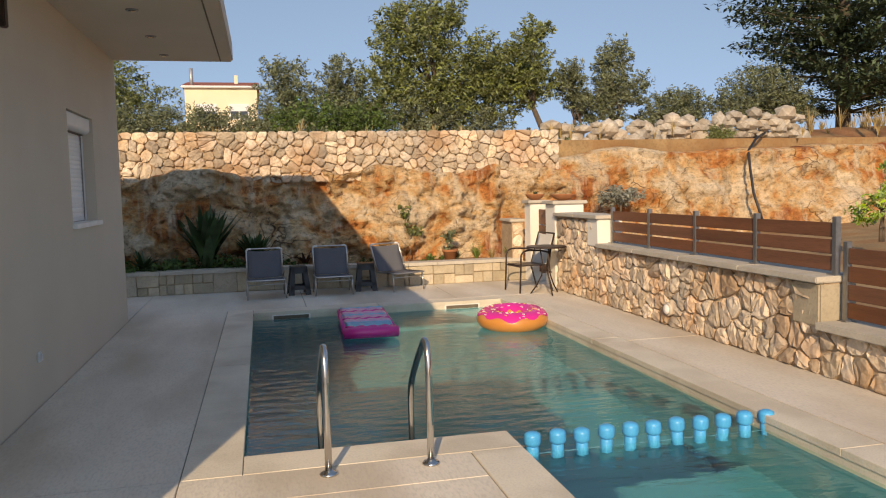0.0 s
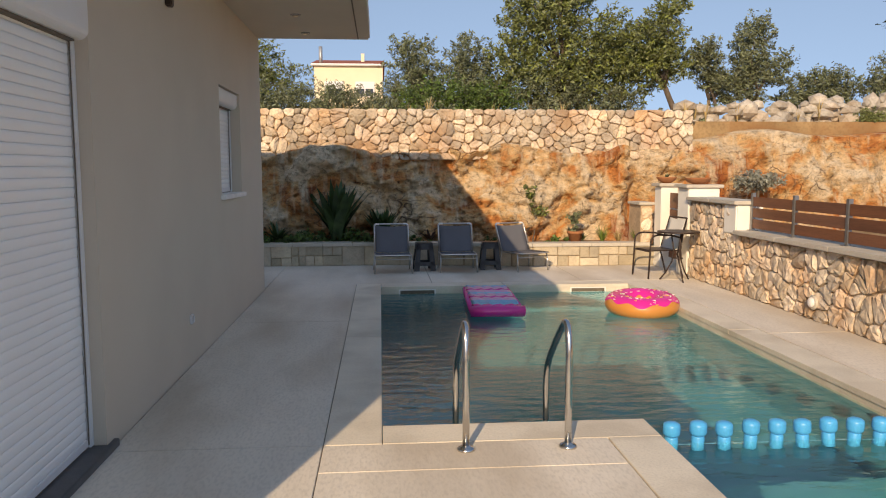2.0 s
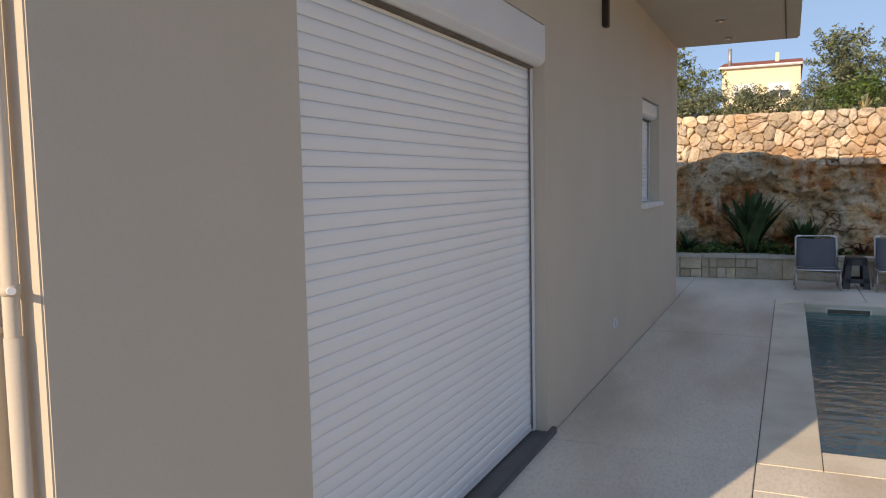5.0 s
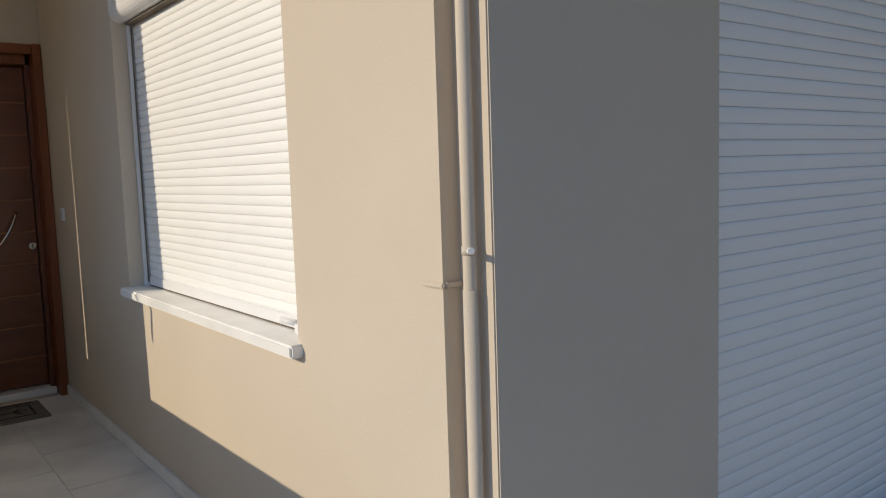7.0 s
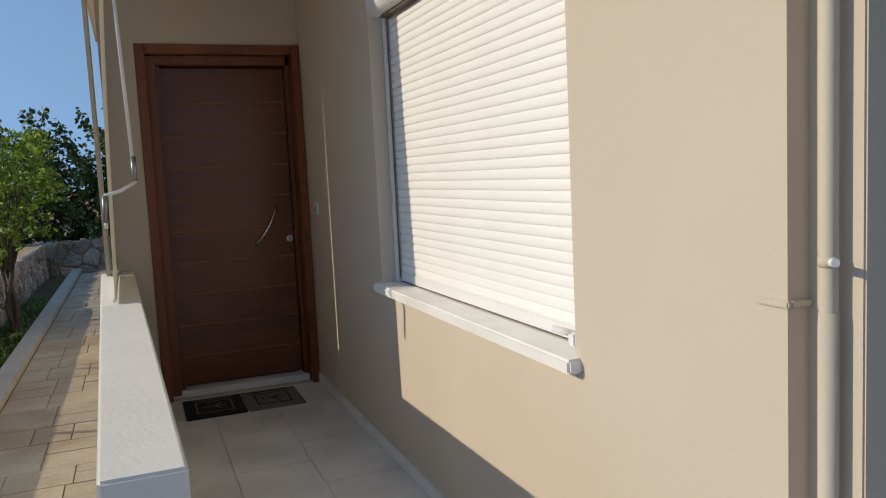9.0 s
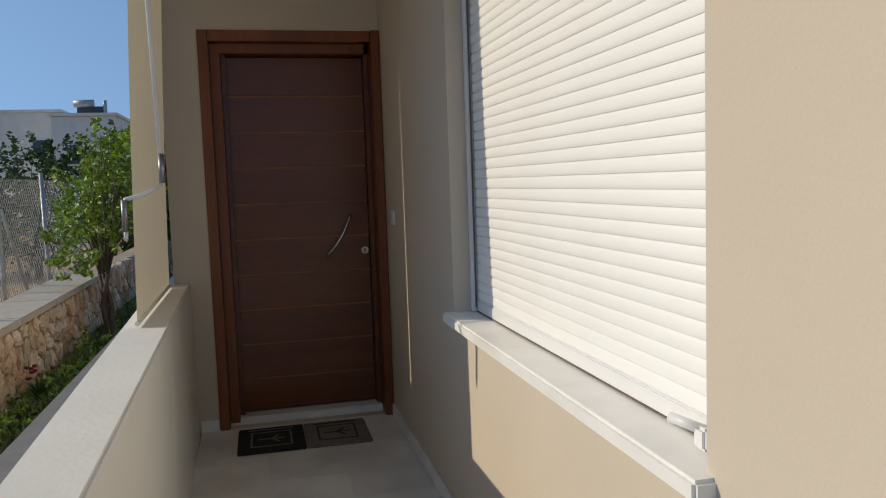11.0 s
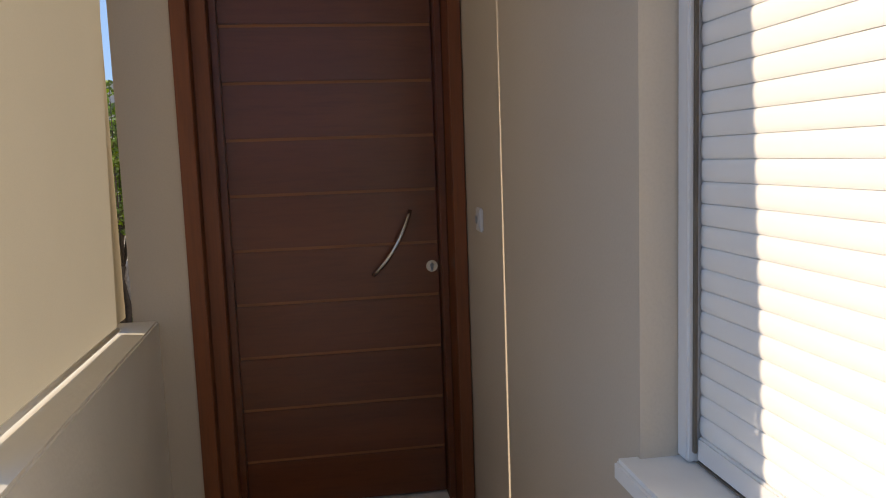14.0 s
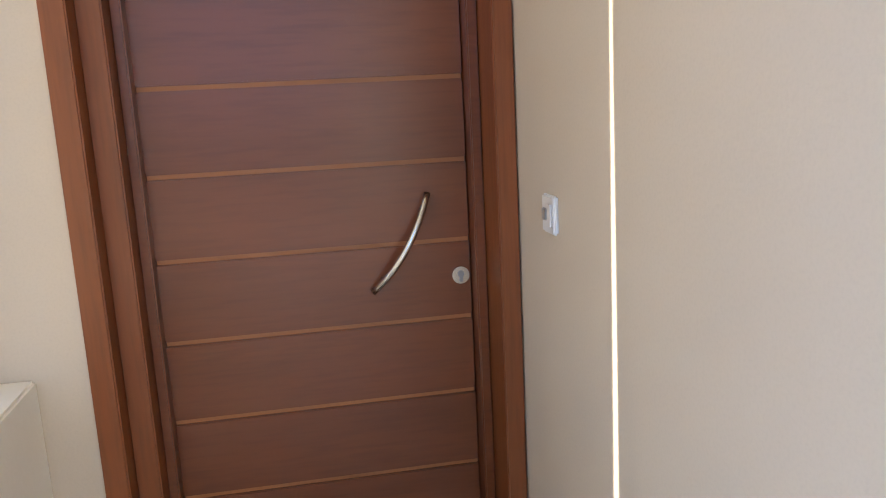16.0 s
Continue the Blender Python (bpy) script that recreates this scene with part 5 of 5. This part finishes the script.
def stool(m):
    t = thing("plastic_stool", "black plastic stool with open tapered sides", "stool", m, "black stools between the loungers")
    h, a, b = 0.45, 0.125, 0.175
    part("seat", boxed(-a - 0.012, a + 0.012, -a - 0.012, a + 0.012, h - 0.03, h, bevel=0.012), BLACK_P, t)
    for k in range(4):
        rot = Matrix.Rotation(k * math.pi / 2, 4, "Z")
        tilt = math.atan2(b - a, h)
        m4 = rot @ Matrix.Translation((0, -b, 0)) @ Matrix.Rotation(math.pi / 2 - tilt, 4, "X")
        bm = bmesh.new()
        k1 = h / math.cos(tilt) - 0.02
        for s in (-1, 1):
            extrude_outline(bm, [(s * b, 0), (s * (b - 0.085), 0), (s * (a - 0.065), k1), (s * a, k1)], m4, -0.012)
        extrude_outline(bm, [(-a, k1), (a, k1), (a + 0.012, k1 - 0.09), (-a - 0.012, k1 - 0.09)], m4, -0.012)
        extrude_outline(bm, [(-b + 0.03, 0.15), (b - 0.03, 0.15), (b - 0.022, 0.085), (-b + 0.022, 0.085)], m4, -0.012)
        part("side", bm, BLACK_P, t)
    return t


stool(pose(2.17, 11.55, DZ, 0, 0, 4))
stool(pose(3.25, 11.6, DZ, 0, 0, -3))


def garden_chair():
    t = thing("garden_chair", "dark metal garden armchair with a cream sling back", "chair", pose(5.64, 10.5, DZ, 0, 0, -82))
    w = 0.255
    part("seat", boxed(-w + 0.01, w - 0.01, -0.22, 0.22, 0.405, 0.42, bevel=0.006), BROWN_M, t)
    bm = bmesh.new()
    n = [(0.20, 0.42), (0.25, 0.58), (0.30, 0.74), (0.34, 0.88)]
    sheet(bm, n, -w + 0.02, w - 0.02)
    part("backrest", bm, CREAM_SLING, t, "cream sling back")
    for s in (-1, 1):
        x = s * w
        part("back_post", tubed([(x, 0.30, 0.0), (x, 0.20, 0.36), (x, 0.22, 0.46), (x * 0.98, 0.345, 0.89)], 0.013, sides=8), BROWN_M, t)
        part("front_leg", tubed([(x, -0.26, 0.0), (x, -0.24, 0.4)] + arc((x, -0.235, 0.55), (x, -0.23, 0.645), (x, -0.10, 0.65), 6) + [(x, 0.10, 0.64), (x, 0.255, 0.60)], 0.014, sides=8), BROWN_M, t)
    part("top_bar", tubed([(-w * 0.98, 0.345, 0.89), (w * 0.98, 0.345, 0.89)], 0.012, sides=8), BROWN_M, t)
    part("front_bar", tubed([(-w, -0.235, 0.40), (w, -0.235, 0.40)], 0.011, sides=8), BROWN_M, t)
    return t


garden_chair()


def bistro_table():
    t = thing("bistro_table", "small round dark metal table with curved legs", "table", pose(5.78, 10.02, DZ))
    part("tabletop", lathe([(0.29, 0.70), (0.30, 0.705), (0.30, 0.72), (0.29, 0.725)], 32), BROWN_M, t)
    for k in range(3):
        a = 0.5 + k * 2.094
        c, s = math.cos(a), math.sin(a)
        part("leg", tubed([(0.10 * c, 0.10 * s, 0.70), (0.06 * c, 0.06 * s, 0.45), (0.08 * c, 0.08 * s, 0.28), (0.16 * c, 0.16 * s, 0.12), (0.25 * c, 0.25 * s, 0.0)], 0.011, sides=8), BROWN_M, t)
    part("ring", tubed([(0.075 * math.cos(q * math.pi / 8), 0.075 * math.sin(q * math.pi / 8), 0.33) for q in range(17)], 0.007, sides=6), BROWN_M, t)
    return t


bistro_table()
pot("wide terracotta bowl on the gate pillar", (6.30, 10.62, 1.2155), 0.19, 0.10, True)
pot("terracotta bowl on the far gate pillar", (6.22, 11.7, 1.2155), 0.16, 0.10, True)
plant("succulent", "small succulent in a terracotta bowl", (6.22, 11.7, 1.28), 14, 0.12, 0.03, 0.6, LEAF_OLIVE, PR)

wl = thing("wall_light", "round pale bulkhead light on the stone wall", "lamp", pose(6.085, 6.96, 0.03, 0, -90, 0))
part("housing", lathe([(0.075, 0), (0.08, 0.02), (0.07, 0.035)], 20), CAP, wl)
part("diffuser", lathe([(0.058, 0.035), (0.05, 0.055), (0.025, 0.065), (0.004, 0.067)], 20), WHITE_V, wl)

solid("irrigation_hose", tubed([(11.55, 12.9, 0.6), (11.6, 13.3, 1.2), (11.65, 13.5, 1.75), (11.75, 13.7, 2.1), (12.0, 13.8, 2.35), (12.5, 14.2, 2.5)], 0.028), BLACK_P, "black irrigation pipe hanging over the rock", "hose")

# ---- house fittings ----
for k, y in enumerate((5.6, 6.84, 8.08, 9.24)):
    s = thing("soffit_spotlight", "small round recessed spotlight in the eaves", "lamp", pose(0.56, y, 3.162), "eaves spotlights")
    bm = lathe([(0.055, -0.012), (0.06, -0.004), (0.06, 0.0)], 24)
    part("bezel", bm, DULL_STEEL, s)
    part("lens", lathe([(0.03, -0.016), (0.036, -0.0125), (0.036, -0.0118)], 16), GLASS_DARK, s)


def wall_socket(m, label):
    t = thing("outdoor_socket", label, "socket", m)
    part("cover", boxed(-0.035, 0.035, -0.022, 0, -0.04, 0.04, bevel=0.006), WHITE_ALU, t)
    part("flap", boxed(-0.026, 0.026, -0.03, -0.0225, -0.03, 0.022, bevel=0.004), WHITE_ALU, t)


wall_socket(pose(XW, 5.64, 0.215, 0, 0, 90), "small white outdoor socket low on the house wall")
sw = thing("bell_switch", "white bell push with a grey button beside the door", "switch", pose(-4.2, 0, 1.25))
part("plate", boxed(-0.040, 0.040, -0.012, 0.0, -0.042, 0.042, bevel=0.004), WHITE_ALU, sw)
part("button", boxed(-0.026, 0.004, -0.018, -0.0125, -0.014, 0.014, bevel=0.003), GALV, sw)
part("rocker", boxed(0.008, 0.032, -0.017, -0.0125, -0.026, 0.026, bevel=0.003), WHITE_ALU, sw)
solid("eaves_bracket", boxed(XW, XW + 0.05, 5.2, 5.28, 2.66, 3.16, bevel=0.008), BROWN_M, "short dark brown drain stub under the eaves", "pipe")

# downpipe at the corner
dp = thing("downpipe", "beige painted downpipe on the house corner", "pipe", pose(-0.125, 0.027, 0))
part("pipe", tubed([(0, 0, 0.0), (0, 0, 1.16), (0, 0, 1.2), (0, 0, 3.16)], 0.0165, sides=16), STUCCO, dp)
part("lower_sleeve", tubed([(0, 0, 0.0), (0, 0, 1.165)], 0.0182, sides=16), STUCCO, dp)
cl = part("clip", lathe([(0.0185, 1.25), (0.0185, 1.27)], 16), STUCCO, dp)
part("clip_screw", tubed([(0.016, -0.012, 1.26), (0.034, -0.022, 1.262)], 0.008, sides=10), WHITE_STONE, cl)
ledge = boxed(-0.272, -0.187, -0.008, 0.004, 1.165, 1.180, bevel=0.003)
box(ledge, -0.1945, -0.187, 0.0045, 0.055, 1.165, 1.180, bevel=0.002)
solid("plaster_ledge", ledge, STUCCO, "narrow plaster ridge running to the downpipe", "trim", "structure")
stop = thing("shutter_stop", "white plastic shutter stop on the sill", "stop", pose(-1.10, 0.05, WIN1[2] + 0.0105))
part("stop_arm", tubed([(0.02, 0.02, 0.035), (-0.045, -0.025, 0.05)], 0.011, sides=10), WHITE_ALU, stop)
part("stop_base", boxed(0.0, 0.04, 0.0, 0.05, 0, 0.045, bevel=0.006), WHITE_ALU, stop)


def doormat(y0, y1, base, edge, label):
    t = thing("doormat", label, "mat", pose(-4.2, (y0 + y1) / 2, 0))
    w = (y1 - y0) / 2
    part("mat", boxed(-0.22, 0.21, -w, w, 0.0, 0.014, bevel=0.005), base, t)
    for a, b, c, d in ((-0.13, -0.118, -w * 0.62, w * 0.62), (0.118, 0.13, -w * 0.62, w * 0.62), (-0.118, 0.118, -w * 0.62, -w * 0.56), (-0.118, 0.118, w * 0.56, w * 0.62)):
        part("border", boxed(a, b, c, d, 0.0125, 0.0155), edge, t)
    for ang in (35, 90, 145, 270):
        c, s = math.cos(radians(ang)), math.sin(radians(ang))
        bm = bmesh.new()
        box(bm, 0, 0.075, -0.007, 0.007, 0.0125, 0.0156)
        bmesh.ops.rotate(bm, verts=bm.verts[:], matrix=Matrix.Rotation(radians(ang), 3, "Z"))
        part("emblem_bar", bm, edge, t)
    part("letter_bar", boxed(-0.185, -0.168, -w * 0.7, w * 0.7, 0.0125, 0.0155), edge, t)


MAT_BLACK = mat("black_coir", (0.018, 0.018, 0.018), 0.95, scale=20, vary=0.3, fine=0.3, fine_scale=200, bump=0.6)
MAT_GREY = mat("grey_coir", (0.20, 0.18, 0.155), 0.95, scale=20, vary=0.2, fine=0.3, fine_scale=200, bump=0.6)
doormat(-0.95, -0.575, MAT_BLACK, MAT_GREY, "black doormat with a pale framed emblem")
doormat(-0.57, -0.205, MAT_GREY, MAT_BLACK, "grey doormat with a dark framed emblem")

# ---- awning over the parapet ----
FABRIC = mat("cream_awning", (0.60, 0.55, 0.43), 0.85, scale=2, vary=0.04, fine=0.1, fine_scale=300)


def fabric_glow():
    """Cloth that lets sunlight through."""
    n, l = FABRIC.node_tree.nodes, FABRIC.node_tree.links
    tr = n.new("ShaderNodeBsdfTranslucent")
    tr.inputs["Color"].default_value = (0.56, 0.50, 0.37, 1)
    mx = n.new("ShaderNodeMixShader")
    mx.inputs[0].default_value = 0.32
    out = [k for k in n if k.type == "OUTPUT_MATERIAL"][0]
    l.new(n["Principled BSDF"].outputs[0], mx.inputs[1])
    l.new(tr.outputs[0], mx.inputs[2])
    l.new(mx.outputs[0], out.inputs["Surface"])


fabric_glow()
AW_X0, AW_X1 = -4.287, -3.035


def awning():
    t = thing("drop_awning", "cream fabric drop awning lowered onto the parapet", "awning", pose(-3.8, -1.34, 0.9))
    bm = bmesh.new()
    nx, nz = 14, 18
    def p(i, k):
        f, g = i / nx, k / nz
        x = AW_X0 + (AW_X1 - AW_X0) * f
        z = 0.93 + (3.1 - 0.93) * g
        y = -1.272 + 0.01 * f + 0.09 * g - 0.012 * math.sin(math.pi * g)
        x -= 0.06 * g * f
        return Vector((x + 3.8, y + 1.34, z - 0.9))
    g1 = [[bm.verts.new(p(i, k)) for k in range(nz + 1)] for i in range(nx + 1)]
    for i in range(nx):
        for k in range(nz):
            bm.faces.new((g1[i][k], g1[i + 1][k], g1[i + 1][k + 1], g1[i][k + 1])).smooth = True
    part("fabric", bm, FABRIC, t)
    part("bottom_bar", tubed([(AW_X0 + 3.8, 0.068, 0.022), (AW_X1 + 3.8, 0.078, 0.022)], 0.010, sides=10), STUCCO_WHITE, t)
    # added strip: blocks the sun so only a thin sliver lights the wall
    part("guide_post", boxed(-4.575 + 3.8, -4.33 + 3.8, -1.335 + 1.34, -1.312 + 1.34, 0.006, 2.26, bevel=0.004), FABRIC, t)
    part("roller", tubed([(AW_X0 + 3.8, 0.158, 2.22), (AW_X1 - 0.06 + 3.8, 0.168, 2.22)], 0.04, sides=12), WHITE_ALU, t)
    return t


awning()


def crank():
    t = thing("awning_crank", "white awning crank rod with dark grips", "crank", pose(-3.0, -1.18, 1.5))
    top, knee, elbow, low = Vector((-3.12, -1.17, 3.1)), Vector((-2.997, -1.127, 1.477)), Vector((-2.925, -1.262, 1.422)), Vector((-2.94, -1.266, 1.30))
    o = t.location
    part("rod", tubed([top - o, knee.lerp(top, 0.5) - o, knee - o], 0.008, sides=10), WHITE_ALU, t)
    part("arm", tubed([knee - o, knee.lerp(elbow, 0.5) - o + Vector((0, 0, -0.01)), elbow - o], 0.008, sides=10), WHITE_ALU, t)
    part("grip", tubed([knee - o + Vector((0, 0, 0.005)), knee - o + Vector((-0.011, 0, 0.12))], 0.0125, sides=12), DULL_STEEL, t, "dark grey grip")
    part("grip", tubed([elbow - o, low - o], 0.0125, sides=12), DULL_STEEL, t, "dark grey grip")
    part("rod_end", tubed([low - o, low - o - Vector((0, 0, 0.03))], 0.008, sides=8), WHITE_ALU, t)
    return t


crank()

# ---- garden beside the walkway ----
walkway = thing("walkway", "stamped concrete walkway with irregular stone pattern", "path", pose(-6, -1.8, DZ), kind="structure")
WALK = mat("walk_stone", (0.54, 0.44, 0.31), 0.85, scale=3, vary=0.15, fine=0.25, fine_scale=50, bump=0.3, tint=(0.32, 0.2, 0.11), tint_amount=0.5, per_object=0.10)
o = walkway.location
part("walkway_bed", boxed(-16 - o.x, 2.6 - o.x, -2.2 - o.y, -1.362 - o.y, DZ - 0.3 - o.z, DZ - 0.012 - o.z), JOINT_AND_SHADE, walkway)
x = -15.5
WR = random.Random(12)
while x < 1.0:
    w = WR.uniform(0.30, 0.62)
    y = -2.19
    cuts = [-2.19] + sorted(-2.19 + 0.82 * q for q in ([WR.uniform(0.3, 0.7)] if WR.random() < 0.5 else [WR.uniform(0.25, 0.4), WR.uniform(0.6, 0.75)])) + [-1.366]
    for a, b in zip(cuts, cuts[1:]):
        if WR.random() < 0.35 and x > -9:
            mid = x + w * WR.uniform(0.4, 0.6)
            spans = ((x, mid), (mid, x + w))
        else:
            spans = ((x, x + w),)
        for p, q in spans:
            part("paver", boxed(p + 0.0025 - o.x, q - 0.0025 - o.x, a + 0.0025 - o.y, b - 0.0025 - o.y, -0.03, WR.uniform(-0.003, 0.002), bevel=0.003), WALK, walkway)
    x += w
solid("kerb", boxed(-16, 2.6, -2.38, -2.2, -0.6, DZ + 0.06, bevel=0.012), CAP, kind="structure")
solid("garden_bed", boxed(-16.5, 2.0, -2.9, -2.38, -0.8, -0.33), GRASS_GROUND, kind="structure")

low_wall = thing("stone_wall", "low rubble garden wall with pale cap slabs", "wall", pose(-8, -3.0, -0.35), kind="structure")
wall_body(low_wall, -10.9, 0.0, -3.35, -2.95, -0.6, 0.29)
FACE_PY = Matrix(((-1, 0, 0, 0), (0, 0, 1, 0), (0, 1, 0, 0), (0, 0, 0, 1)))
stone_panel(low_wall, 7.4, 0.64, inside(low_wall, -3.5, -2.955, -0.36) @ FACE_PY, 0.22, STONE, RNG, joint=0.012, proud=0.035)
x = -10.9
while x < -0.5:
    lump("cap_slab", low_wall, x, x + 1.195, -3.42, -2.88, 0.291, 0.36, CAP, 0.01)
    x += 1.2
far_wall = thing("stone_wall", "rough field wall of brown stones beyond the garden", "wall", pose(-14, -3.0, -0.35), kind="structure")
wall_body(far_wall, -17.5, -10.95, -3.3, -2.98, -0.6, 0.32)
stone_panel(far_wall, 6.4, 0.75, inside(far_wall, -11.0, -2.98, -0.4) @ FACE_PY, 0.26, STONE, RNG, joint=0.01, proud=0.05)
wall_body(far_wall, -17.6, -17.2, -3.3, 2.0, -0.6, 0.35)
stone_panel(far_wall, 5.2, 0.8, inside(far_wall, -17.19, -3.2, -0.4) @ Matrix(((0, 0, 1, 0), (1, 0, 0, 0), (0, 1, 0, 0), (0, 0, 0, 1))), 0.3, STONE_GREY, RNG, joint=0.01, proud=0.05)
ggr = bmesh.new()
for k in range(420):
    tuft(ggr, (WR.uniform(-13, -2.5), WR.uniform(-2.86, -2.42), -0.335), 9, WR.uniform(0.08, 0.2), 0.012, 0.9, WR)
solid("garden_grass", ggr, GRASS, "green grass and weeds in the garden bed", "grass", "stuff")
tagged(ground_cover("weeds", [((x, -2.68, -0.26), (0.4, 0.2, 0.1)) for x in (-4, -4.8, -5.6, -6.4, -7.2, -8, -9)], 2600, 0.025, LEAF_BRIGHT, WR), "leafy green weeds along the low wall", "weeds")
fl = thing("flowering_plant", "small plant with dark red flowers in the garden bed", "plant", pose(-7.0, -2.72, -0.33))
part("leaves", tuft(bmesh.new(), (0, 0, 0), 26, 0.26, 0.03, 0.7, WR), LEAF_HEDGE, fl)
for k in range(9):
    c = Vector((WR.uniform(-0.16, 0.16), WR.uniform(-0.12, 0.12), WR.uniform(0.2, 0.3)))
    part("blossom", lathe([(0.004, c.z - 0.012), (0.024, c.z), (0.02, c.z + 0.014), (0.004, c.z + 0.018)], 8), FLOWER, fl).location = (c.x, c.y, 0)
tree("citrus_tree", "young bright green tree with several thin stems", (-9.9, -2.62, -0.34), [((0, 0.05, 1.75), (0.62, 0.5, 0.62)), ((-0.35, -0.25, 1.45), (0.55, 0.45, 0.5)), ((0.2, 0.2, 2.3), (0.45, 0.4, 0.4)), ((0.5, -0.3, 1.2), (0.4, 0.35, 0.4)), ((-0.3, 0.3, 2.05), (0.45, 0.4, 0.4))],
     6800, 0.035, LEAF_BRIGHT, 0.035, WR, fork=0.3, stems=3, slim=0.5)
for k, (x, y, h, w) in enumerate(((-18.6, -1.6, 3.7, 1.3), (-18.8, -3.6, 3.4, 1.4), (-18.4, 0.4, 3.7, 1.3), (-19.2, -5.8, 3.15, 1.5), (-20, -8.4, 3.1, 1.6), (-18.8, 2.2, 3.6, 1.3))):
    tree("hedge_bush", "tall dense dark green bush at the garden end", (x, y, -0.42), [((0, 0, h * 0.55), (w * 0.8, w, h * 0.42)), ((0.2, 0.5, h * 0.8), (w * 0.6, w * 0.6, h * 0.25)), ((0.3, -0.4, h * 0.35), (w * 0.8, w, h * 0.3))],
         6200, 0.07, LEAF_HEDGE, 0.06, WR, stems=3, slim=0.55, category="bush", group="bushes at the garden end")


def wire_fence():
    t = thing("wire_fence", "galvanised posts with chain link mesh beyond the low wall", "fence", pose(-9.4, -3.6, -0.4))
    o = t.location
    xs = [-3.4, -5.4, -7.4, -9.3, -11.2, -13.2, -15.2]
    for x in xs:
        part("post", tubed([(x - o.x, 0, -0.1), (x - o.x, 0, 2.15)], 0.028, sides=10), GALV, t)
    part("brace", tubed([(-10.4 - o.x, 0.02, 0.3), (-9.35 - o.x, 0.02, 1.7)], 0.018, sides=8), GALV, t)
    bm = bmesh.new()
    z0, z1 = 0.55, 2.05
    a = -15.2
    while a < -3.4:
        for d in (1, -1):
            p, q = Vector((a - o.x, 0.003 * d, z0)), Vector((a + d * (z1 - z0) - o.x, 0.003 * d, z1))
            tube(bm, [p, q], 0.0022, sides=3, caps=False)
        a += 0.085
    for z in (z0, (z0 + z1) / 2, z1):
        tube(bm, [(-15.2 - o.x, 0, z), (-3.4 - o.x, 0, z)], 0.003, sides=4)
    tagged(part("mesh_wire", bm, GALV, t), kind="stuff")


wire_fence()
solid("fence_base", boxed(-16, 0.0, -3.75, -3.45, -0.7, 0.15), CAP, kind="structure")


def white_villa(base, label, w, d, h, solar):
    t = thing("far_villa", label, "house", pose(*base))
    part("house_wall", boxed(-d, 0, -w / 2, w / 2, 0, h, bevel=0.03), STUCCO_WHITE, t)
    part("parapet_band", boxed(-d - 0.1, 0.1, -w / 2 - 0.1, w / 2 + 0.1, h, h + 0.15), STUCCO_WHITE, t)
    for y in ((-w * 0.1,) if solar else (w * 0.2,)):
        q = part("window", boxed(-0.02, 0.05, y - 0.6, y + 0.6, h - 2.6, h - 1.4, bevel=0.02), WHITE_ALU, t)
        part("pane", boxed(0.052, 0.07, y - 0.5, y + 0.5, h - 2.5, h - 1.5), GLASS_DARK, q)
    if solar:
        part("tank", tubed([(-1, -0.6, h + 0.75), (-1, 0.4, h + 0.75)], 0.2, sides=12), GALV, t)
        bm = bmesh.new()
        box(bm, -1.2, -1.14, -0.5, 0.9, h + 0.1, h + 0.6)
        part("panel", bm, GLASS_DARK, t)
        part("flue", tubed([(-1, 0.95, h), (-1, 0.95, h + 0.9)], 0.1, sides=10), GALV, t)
    else:
        bm = bmesh.new()
        box(bm, -d * 0.7, -0.2, -w / 2 - 2.0, -w / 2 - 0.12, h - 0.95, h - 0.75)
        part("porch_roof", bm, ROOF_TILE, t)
    return t


white_villa((-46, -12.65, -0.4), "white villa with a flat roof beyond the hedge", 3.2, 6, 6.3, False)
white_villa((-44, -9.5, -0.4), "white flat-roofed villa with a solar water heater", 3.2, 6, 5.9, True)
